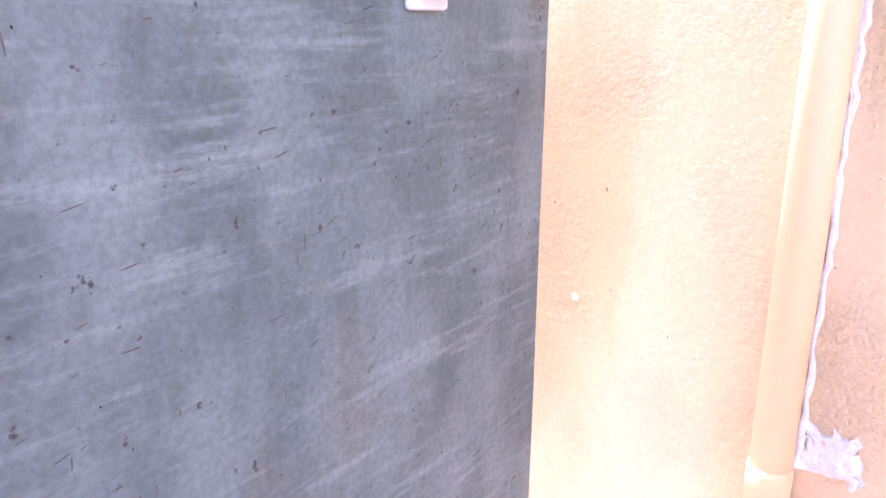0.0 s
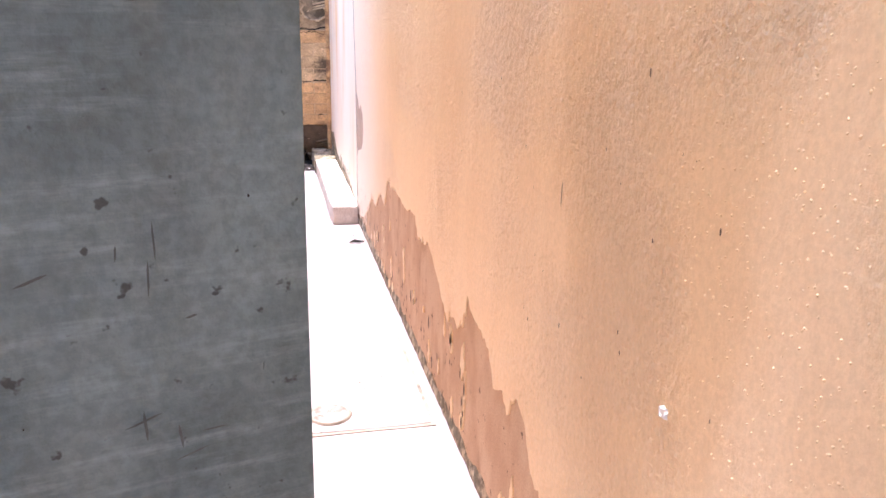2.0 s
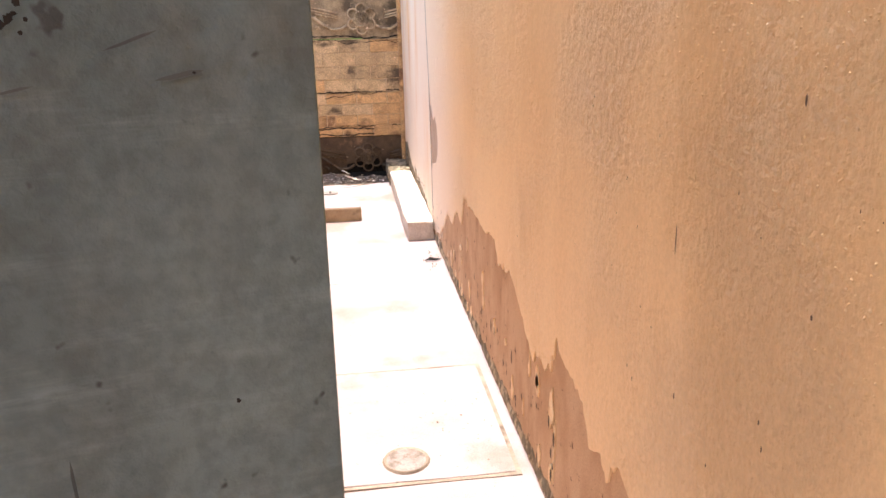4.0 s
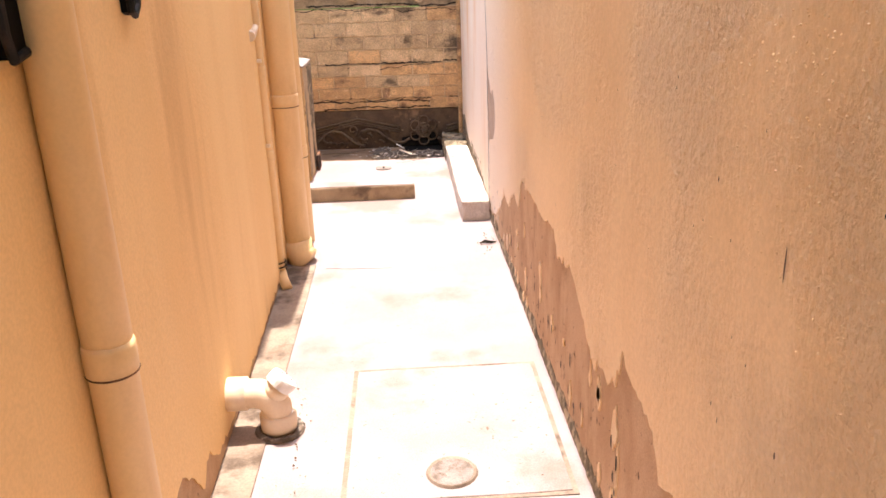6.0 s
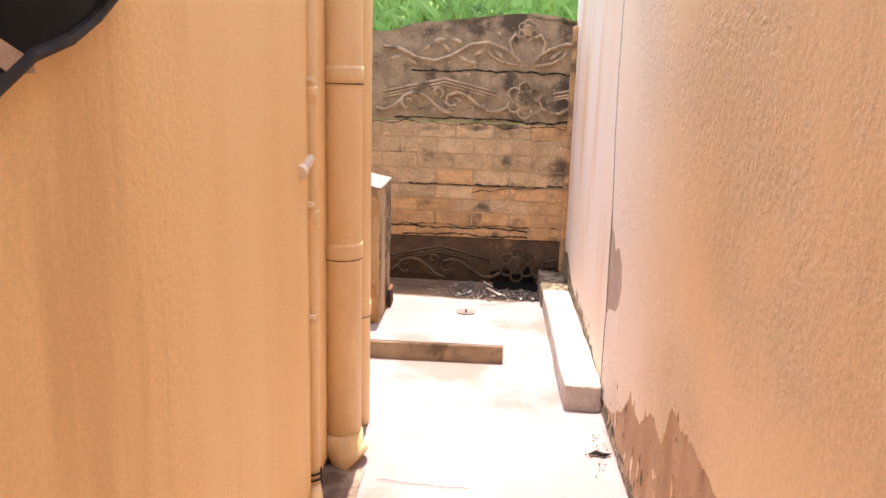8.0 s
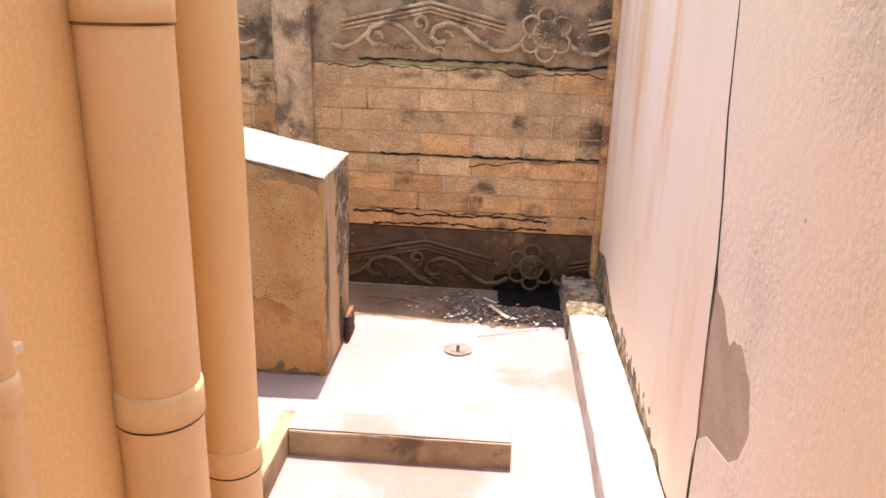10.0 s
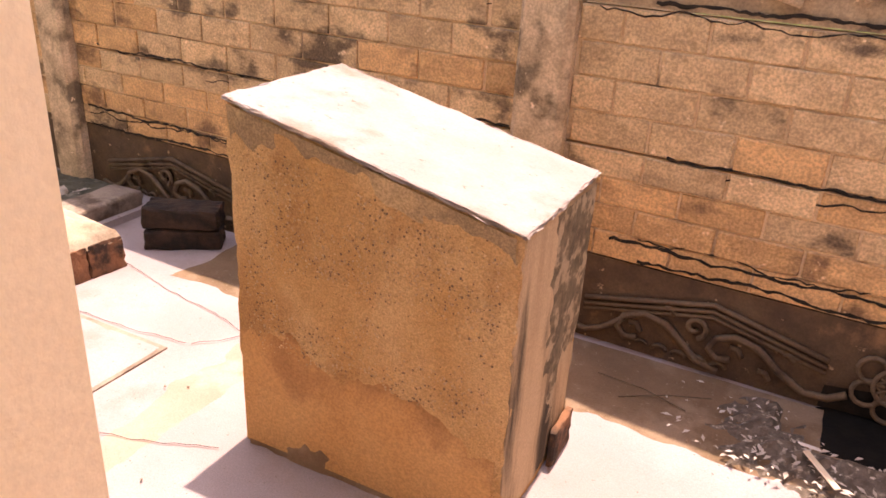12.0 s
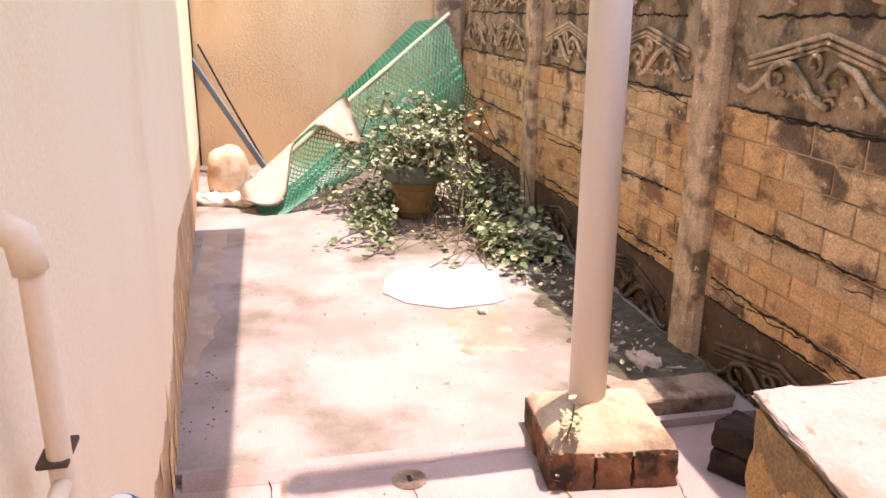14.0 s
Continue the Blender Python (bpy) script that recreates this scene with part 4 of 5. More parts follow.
def floor_details():
    tagged(part("drain_channel", rough_box(XL + .012, -.525, .5, 3.32, -.03, .006, .002, 14, .002, 9), DARK_CONCRETE), "dark concrete channel along the house wall", "drain channel")
    bm = bmesh.new()
    lines = [((-.48, 3.26), (-.20, 3.235)), ((-2.53, 4.18), (-1.0, 4.30)), ((-1.73, 5.02), (-1.35, 5.5)), ((-1.70, 4.6), (-1.36, 4.72)), ((-1.76, 4.40), (-1.40, 4.05)),
             ((-2.36, 4.95), (-1.75, 5.02)), ((-1.33, 5.45), (-.70, 5.38)), ((-2.3, 5.3), (-1.5, 5.12)), ((-2.44, 4.56), (-1.93, 4.60)), ((-.2, 5.16), (.0, 5.25))]
    for i, (a, b) in enumerate(lines):
        ribbon(bm, wander(a, b, .025, .006, i), flat, .0026, .0085 if i == 8 else .0048, i)
    tagged(part("floor_crack", bm, CRACK), "dark cracks and joints in the concrete", "crack", kind="structure")
    rnd = random.Random(17)
    bm = bmesh.new()
    spots = [(.235, 3.52, .06, .16, 40), (-.2, 5.4, .3, .12, 60), (-.45, 1.9, .06, .5, 30), (.1, 2.0, .12, .25, 40), (-1.6, 4.4, .9, .5, 40), (-2.95, 4.0, .5, .06, 30), (-3.8, 4.6, 1.2, .5, 40), (-3.0, 5.6, .3, .12, 50)]
    for x, y, sx, sy, n in spots:
        for i in range(n):
            px, py, r = rnd.gauss(x, sx * .5), rnd.gauss(y, sy * .5), rnd.uniform(.0012, .0038)
            if px > .27 or py > 5.62:
                continue
            vs = bmesh.ops.create_icosphere(bm, subdivisions=1, radius=r, matrix=Matrix.Translation((px, py, (.03 if px < -2.6 else .006) + r * .3)))["verts"]
            for v in vs:
                v.co += Vector((rnd.uniform(-r, r), rnd.uniform(-r, r), rnd.uniform(-r, r) * .5)) * .5
    tagged(part("grit", bm, DARK_CONCRETE), "scattered grit and crumbs on the concrete", "grit", kind="stuff")
    # litter heap by the drain hole
    bm = bmesh.new()
    nx, ny = 26, 14
    g = []
    for j in range(ny + 1):
        row = []
        for i in range(nx + 1):
            x, y = -.52 + .65 * i / nx, 5.24 + .36 * j / ny
            f = max(0, 1 - ((x + .08) / .36) ** 2) * max(0, min(1, (y - 5.24) / .16)) * (1 - .75 * max(0, min(1, (y - 5.44) / .1)) * (x > -.22))
            if x > -.17 and y > 5.44:
                f = -.6
            row.append(bm.verts.new((x, y, -.014 + .045 * f + .022 * noise.noise(Vector((x * 30, y * 30, 0))))))
        g.append(row)
    for a, b in zip(g, g[1:]):
        for i in range(nx):
            bm.faces.new((a[i], a[i + 1], b[i + 1], b[i]))
    heap = tagged(part("silt_mound", bm, DIRT), "black silt and leaf litter heaped by the drain hole", "litter")
    bm = bmesh.new()
    for i in range(240):
        x, y = rnd.gauss(-.1, .16), rnd.uniform(5.26, 5.58)
        if x > .12 or (x > -.2 and y > 5.45):
            continue
        a, l = rnd.uniform(0, 6.28), rnd.uniform(.004, .016)
        z = .012 + rnd.uniform(0, .02)
        c, s = math.cos(a) * l, math.sin(a) * l
        bm.faces.new([bm.verts.new(p) for p in ((x - c, y - s, z), (x + s * .4, y - c * .4, z + .003), (x + c, y + s, z + rnd.uniform(-.004, .006)), (x - s * .4, y + c * .4, z + .003))])
    tagged(part("leaf_litter", bm, KERB, heap), kind="stuff")
    fork = tagged(part("plastic_strip", box(-.10, -.015, -.006, .006, 0, .004, .001, 1), WHITEPL), "bent white plastic strip on the litter", "litter")
    fork.matrix_world = pose(-.13, 5.40, .045, 0, 28, 52)
    fork = tagged(part("plastic_spoon", box(-.07, .05, -.008, .008, 0, .005, .0015, 1), PVC_C), "pale plastic spoon lying on the litter", "litter")
    fork.matrix_world = pose(-.12, 5.33, .035, 0, 6, -50)
    for (a, b) in (((-.62, 5.42, .006), (-.40, 5.52, .02)), ((-.70, 5.5, .008), (-.45, 5.44, .012))):
        tagged(part("twig", tube(bmesh.new(), [a, tuple((p + q) / 2 + .006 for p, q in zip(a, b)), b], .0016, 5), STEM), "thin dry twig on the concrete", "twig", "twigs")
    bm = bmesh.new()
    tube(bm, [(.19, 3.50, .006), (.215, 3.505, .012), (.24, 3.495, .010), (.262, 3.51, .006)], .006, 6, True, [.003, .008, .007, .003])
    tagged(part("bark_scrap", bm, CRACK), "dark scrap of bark by the wall", "litter")
    dh = tagged(part("floor_grate", lathe([(.05, 0), (.052, .003), (.03, .0045), (.012, .004)], 16), DIRTY_P), "small round drain cap in the floor", "drain cap")
    dh.matrix_world = pose(-.27, 5.04, .003)
    part("slot", box(-.006, .006, -.026, .026, .003, .006), CRACK, dh)


def slab_fillet():
    """A worn mortar slope from the yard slab down to the lower floor, added so the edge catches sun."""
    bm = bmesh.new()
    rows = []
    for i in range(60):
        y = 3.95 + 1.02 * i / 59
        w = .055 + .016 * noise.noise(Vector((0, y * 7, 1)))
        rows.append([bm.verts.new((-2.565, y, .0285)), bm.verts.new((-2.565 + w * .45, y, .019 + .003 * noise.noise(Vector((1, y * 15, 4))))), bm.verts.new((-2.565 + w, y, .0015)), bm.verts.new((-2.565 + w, y, -.02))])
    for a, b in zip(rows, rows[1:]):
        for k in range(3):
            bm.faces.new((a[k], a[k + 1], b[k + 1], b[k]))
    bmesh.ops.recalc_face_normals(bm, faces=bm.faces)
    tagged(part("slab_fillet", bm, CONCRETE), "worn mortar slope added along the slab edge to catch sun", "mortar edge", kind="structure")


def stain(name, x0, x1, y0, y1, z, material, label, fade=.12, seed=0.0, edges=(1, 1, 1, 1)):
    """A thin film of dirt whose uneven rim sinks into the floor."""
    nx, ny = max(6, int((x1 - x0) / .022)), max(6, int((y1 - y0) / .022))
    bm = bmesh.new()
    g = []
    for j in range(ny + 1):
        row = []
        for i in range(nx + 1):
            x, y = x0 + (x1 - x0) * i / nx, y0 + (y1 - y0) * j / ny
            d = min([q for q, on in zip((x - x0, x1 - x, y - y0, y1 - y), edges) if on])
            f = min(1.0, d / fade)
            k = noise.noise(Vector((x * 6, y * 6, seed))) + .6 * noise.noise(Vector((x * 19, y * 19, seed + 4)))
            row.append(bm.verts.new((x, y, z - .010 + .0155 * f + .0035 * k * (1.4 - f))))
        g.append(row)
    for a, b in zip(g, g[1:]):
        for i in range(nx):
            bm.faces.new((a[i], a[i + 1], b[i + 1], b[i]))
    tagged(part(name, bm, material, None, "", True), label, "stain", kind="structure")


def stains():
    # film of soil, darkened further to deepen the fence's shadow strip
    stain("soil_film", -2.2, .13, 5.20, 5.65, 0, DARK_BROWN, "brown soil and painted shade along the foot of the fence", .16, 1.0, (1, 0, 1, 0))
    stain("drain_sump", -.17, .137, 5.41, 5.665, .004, SILT, "wet black silt in front of the drain hole", .05, 4.0, (1, 0, 1, 0))
    stain("algae_stain", -3.75, -2.95, 4.72, 5.34, .027, ALGAE, "grey-green algae stain on the slab", .3, 2.0)
    stain("algae_stain", -3.5, -2.64, 4.55, 4.95, .027, ALGAE, "grey-green algae stain on the slab", .32, 9.0)
    stain("ochre_stain", -2.58, -1.75, 4.16, 4.30, 0, RUSTDUST, "ochre dust stain beside the cover", .1, 3.0)
    stain("ochre_stain", -1.75, -1.36, 4.25, 5.3, 0, RUSTDUST, "ochre dust stain by the plinth", .24, 5.0)
    stain("ochre_stain", -.72, -.1, 4.43, 4.62, 0, RUSTDUST, "ochre dust stain behind the step", .1, 6.0)
    stain("ochre_stain", -5.2, -3.0, 3.86, 4.10, .027, RUSTDUST, "ochre dust stain along the house wall", .2, 7.0, (1, 1, 0, 1))


# ---- things in the yard ----
def plinth():
    x0, x1, y0, y1 = -1.335, -.698, 4.785, 5.185
    root = empty("concrete_plinth", "brown rendered block with a sloping white cement top", "plinth")

    def top(x):
        return .675 + (.81 - .675) * (x1 - x) / (x1 - x0)
    part("body", rough_box(x0, x1, y0, y1, -.02, 1.0, .012, 36, .006, 7, top), PLINTH, root)
    bm = rough_box(x0 - .001, x1 + .004, y0 - .001, y1 + .001, 0, 1, .004, 34, .007, 16)
    for v in bm.verts:
        v.co.z = top(v.co.x) + .0055 * v.co.z - (1 - v.co.z) * (.002 + .008 * noise.noise(v.co * 22)) + .003 * noise.noise(v.co * 14)
    part("cap", bm, CAP, root, "rough white cement skim")
    bm = rough_box(x1 - .006, x1 + .0042, y0 + .008, y1 - .006, .02, .672, .003, 18, .0015, 9)
    part("end_render", bm, PLINTH_S, root, "end face streaked black with mould")
    wave = [(x0 + .012 + (x1 - x0 - .024) * i / 24, .37 + .03 * math.sin(i * .5) - .12 * (i / 24) ** 2 + .02 * noise.noise(Vector((i * .7, 0, 0)))) for i in range(25)]
    bm = bmesh.new()
    g = []
    for j in range(15):
        t = j / 14
        n = -.011 + .0165 * min(1, t * 2.2)
        g.append([bm.verts.new((u, y0 - n + .003 * noise.noise(Vector((u * 7, 1, z * 7))), .015 + (z + .05 - .015) * (1 - t))) for u, z in wave])
    for p, q in zip(g, g[1:]):
        for i in range(24):
            bm.faces.new((p[i], q[i], q[i + 1], p[i + 1]))
    part("damp_render", bm, PLINTH_B, root, "smoother rust-brown render low down")
    rnd = random.Random(2)
    for nm, mt, cnt in (("pebble_dash", PEBBLE, 2200), ("pebble_socket", DARK_BROWN, 900)):
        bm = bmesh.new()
        for i in range(cnt):
            u, z = rnd.uniform(x0 + .03, x1 - .03), rnd.uniform(.27, .76)
            if z > top(u) - .06 or noise.noise(Vector((u * 6, z * 6, 5))) < -.25:
                continue
            r = rnd.uniform(.0012, .0033)
            c = Vector((u, y0 - .0012, z))
            ax = [bm.verts.new(c + Vector(d) * r * rnd.uniform(.7, 1.3)) for d in ((1, 0, 0), (0, 0, 1), (-1, 0, 0), (0, 0, -1))]
            tip = bm.verts.new(c + Vector((0, -r * (1.1 if nm == "pebble_dash" else .5), 0)))
            for k in range(4):
                bm.faces.new((ax[k], ax[(k + 1) % 4], tip))
        tagged(part(nm, bm, mt, root), kind="stuff")

    def on_end(u, z, n):
        return Vector((x1 + .0062 + n, u, z))
    part("mould_streak", film(4.90, 5.17, .22, .662, on_end, -.0065, .0016, .13, 3.0, (1, 0, 1, 0)), MOULD, root, "black mould streak")
    part("mould_streak", film(4.97, 5.12, .05, .36, on_end, -.0065, .0012, .09, 11.0, (1, 1, 1, 1)), MOULD, root, "black mould streak")
    part("edge_mould", film(x0 + .01, x1 - .01, .0, .085, lambda u, v, n: Vector((u, y0 - n, top(u) - .006 - v)), -.007, .0065, .085, 6.0, (0, 0, 0, 1)), PLINTH_E, root, "darker band under the top edge")
    part("foot_mould", film(x0 + .02, x1 - .02, .0, .12, lambda u, z, n: Vector((u, y0 - n, z)), -.006, .009, .14, 5.0, (0, 0, 0, 1)), DARK_BROWN, root, "dark damp along the foot")
    b = tagged(part("brick", rough_box(-.692, -.672, 5.06, 5.18, .0, .10, .006, 5, .003, 15), BRICKRED), "red brick standing against the plinth", "brick")


def pole_base():
    m = pose(-2.455, 5.12, 0, 0, 0, -7)
    root = empty("pole_footing", "brick footing with a domed mortar top", "footing", m=m)
    hx, hy, h = .168, .182, .115
    rnd = random.Random(8)
    for i, (x0, x1, y0, y1) in enumerate(((-hx, -.002, -hy, -.055), (.002, hx, -hy, -.055), (-hx, -.03, -.051, .051), (-.026, hx, -.051, .051), (-hx, -.002, .055, hy), (.002, hx, .055, hy))):
        part("brick", rough_box(x0, x1, y0, y1, -.01, h, .008, 6, .005, 16, seed=i), BRICKRED, root)
    bm = bmesh.new()
    k = 22
    g = [[None] * (k + 1) for _ in range(k + 1)]
    for i in range(k + 1):
        for j in range(k + 1):
            x, y = -hx + 2 * hx * i / k, -hy + 2 * hy * j / k
            d = max(abs(x) / hx, abs(y) / hy)
            z = h + .008 + .082 * (1 - d ** 1.35) + .004 * noise.noise(Vector((x * 30, y * 30, 2)))
            if d > .999:
                z = h - .015
            g[i][j] = bm.verts.new((x * (1 if d < .999 else .985), y * (1 if d < .999 else .985), z))
    for i in range(k):
        for j in range(k):
            bm.faces.new((g[i][j], g[i + 1][j], g[i + 1][j + 1], g[i][j + 1]))
    part("mortar_top", bm, FOOTING, root, "sloping mortar haunch", smooth=True)
    p = empty("steel_pole", "round white-painted steel pole set in a mortar footing", "pole", m=pose(-2.476, 5.09, .14))
    part("tube", tube(bmesh.new(), [(0, 0, 0), (0, -.014, 1.5), (0, -.03, 3.2)], .053, 32), POLE, p, smooth=True)
    part("weld_collar", lathe([(.05, .02), (.054, .022), (.054, .03), (.05, .034)], 28), POLE, p)
    # weed at the footing
    w = empty("weed", "thin green weed growing at the footing", "weed", m=pose(-2.335, 4.97, 0))
    stem = [(0, 0, 0), (.01, -.01, .06), (.0, .0, .13), (.01, .012, .2), (.0, .02, .25)]
    part("stem", tube(bmesh.new(), stem, .003, 5), LEAF, w)
    bm = bmesh.new()
    for i in range(46):
        t = rnd.random()
        q = t * 4
        a = Vector(stem[min(3, int(q))]).lerp(Vector(stem[min(3, int(q)) + 1]), q - int(q))
        leaf(bm, a + Vector((rnd.uniform(-.03, .03), rnd.uniform(-.03, .03), rnd.uniform(-.01, .01))), rnd.uniform(.008, .017), rnd)
    tagged(part("leaves", bm, LEAF_P, w), kind="stuff")
    # burnt bricks behind the plinth, kerb stub
    for i, (z, a) in enumerate(((.0, 8), (.078, 2))):
        b = tagged(part("charred_brick", rough_box(-.13, .13, -.06, .06, 0, .074, .008, 7, .006, 15, seed=i), CHAR), "soot-blackened brick stacked beside the plinth", "brick", "charred bricks")
        b.matrix_world = pose(-2.235, 5.52, z, 0, 0, a + 25)
    tagged(part("kerb_stub", rough_box(-2.74, -2.59, 5.27, 5.66, -.02, .085, .01, 10, .004, 10), DARK_CONCRETE), "concrete kerb stub beside the footing", "kerb")


def leaf(bm, p, s, rnd):
    """One small lobed leaf, folded along its rib."""
    d = Vector((rnd.uniform(-1, 1), rnd.uniform(-1, 1), rnd.uniform(-.5, .6))).normalized()
    n = Vector((rnd.uniform(-.6, .6), rnd.uniform(-.6, .6), 1)).normalized()
    b = d.cross(n).normalized()
    n = b.cross(d)
    tip, base = bm.verts.new(p + d * s), bm.verts.new(p - d * s * .8)
    mid = bm.verts.new(p - n * s * .12)
    l1, l2 = bm.verts.new(p + b * s * .75 + n * s * .15 - d * s * .2), bm.verts.new(p + b * s * .45 + n * s * .12 + d * s * .5)
    r1, r2 = bm.verts.new(p - b * s * .75 + n * s * .15 - d * s * .2), bm.verts.new(p - b * s * .45 + n * s * .12 + d * s * .5)
    for f in ((base, l1, mid), (l1, l2, mid), (l2, tip, mid), (tip, r2, mid), (r2, r1, mid), (r1, base, mid)):
        bm.faces.new(f)


def creeper():
    rnd = random.Random(31)
    root = empty("potted_plant", "straggling creeper in a clay pot with a green rim", "plant", m=pose(-5.2, 5.1, .025))
    pot = part("pot", lathe([(.085, 0), (.10, .02), (.125, .12), (.14, .21), (.15, .24), (.12, .24), (.11, .2)], 24), POT, root, "ribbed ochre clay pot", smooth=True)
    part("rim", lathe([(.15, .22), (.20, .25), (.215, .34), (.20, .345), (.17, .26), (.14, .25)], 24), POTG, pot, "wide grey-green rim", smooth=True)
    for k in range(4):
        part("band", lathe([(.105 + .01 * k, .045 + .045 * k), (.112 + .01 * k, .05 + .045 * k), (.106 + .01 * k, .056 + .045 * k)], 24), POT, pot)
    bms, bml, bmq = bmesh.new(), bmesh.new(), bmesh.new()
    for i in range(40):  # arching and upright shoots
        a, l = rnd.uniform(0, 6.28), rnd.uniform(.2, .55)
        h = rnd.uniform(.02, .5)
        pts = [Vector((.08 * math.cos(a), .08 * math.sin(a), .26)).lerp(Vector((l * math.cos(a), l * math.sin(a), .26)), t) + Vector((0, 0, h * math.sin(t * 2.4))) for t in (0, .25, .5, .75, 1)]
        pts[-1].z = max(.02, pts[-1].z - .1)
        tube(bms, pts, .004, 5)
        for k in range(46):
            t = rnd.uniform(.1, 1) * 4
            q = pts[min(3, int(t))].lerp(pts[min(3, int(t)) + 1], t - int(t))
            q = q + Vector((rnd.gauss(0, .035), rnd.gauss(0, .035), rnd.gauss(0, .03)))
            if q.x > .05 and abs(q.y + .03) < .17 and q.z < .27:
                continue
            leaf(bml if rnd.random() < .6 else bmq, q, rnd.uniform(.014, .032), rnd)
    part("stem", bms, STEM, root)
    tagged(part("foliage", bml, LEAF, root, "small dusty green leaves"), kind="stuff")
    tagged(part("pale_foliage", bmq, LEAF_P, root, "sun-bleached pale leaves"), kind="stuff")
    # creeper over the ground and up the fence
    bms, bml, bmp = bmesh.new(), bmesh.new(), bmesh.new()
    for i in range(110):
        x = rnd.uniform(-5.8, -4.3)
        y = rnd.uniform(4.7 + max(0, x + 5.1) * 1.0, 5.68)
        a = rnd.uniform(-1.3, 1.3)
        l = rnd.uniform(.15, .6)
        ex = x + l * math.cos(a)
        ey = min(5.64, y + l * math.sin(a) * .7 - .1)
        hh = rnd.uniform(.02, .13) + (.14 if y > 5.3 and x < -4.9 else 0)
        pts = [Vector((x, y, .03)), Vector((x + (ex - x) * .3, y + (ey - y) * .3, .03 + hh)), Vector((x + (ex - x) * .7, y + (ey - y) * .7, .03 + hh * .7)), Vector((ex, ey, .035))]
        tube(bms, pts, .003, 4)
        for k in range(34):
            t = rnd.random() * 3
            q = pts[min(2, int(t))].lerp(pts[min(2, int(t)) + 1], t - int(t)) + Vector((rnd.gauss(0, .04), rnd.gauss(0, .04), abs(rnd.gauss(0, .035))))
            q.y = min(q.y, 5.66)
            if q.x > -5.15 and 4.9 < q.y < 5.3 and q.z > .05:
                continue
            leaf(bml if rnd.random() < .72 else bmp, q, rnd.uniform(.012, .03), rnd)
    g = empty("ground_creeper", "tangled dusty creeper over the slab by the fence", "plant", kind="stuff")
    part("stem", bms, STEM, g)
    part("leaves", bml, LEAF, g)
    part("pale_leaves", bmp, LEAF_P, g)
    for i in range(5):  # dry stalks by the fence
        x, y = rnd.uniform(-5.0, -4.2), 5.66
        tagged(part("dry_stalk", tube(bmesh.new(), [(x, y, .02), (x + rnd.uniform(-.05, .05), y + .02, .16), (x + rnd.uniform(-.1, .12), y - .01, rnd.uniform(.26, .4))], .003, 5), STEM), "thin dry stalk by the fence", "stalk", "dry stalks")


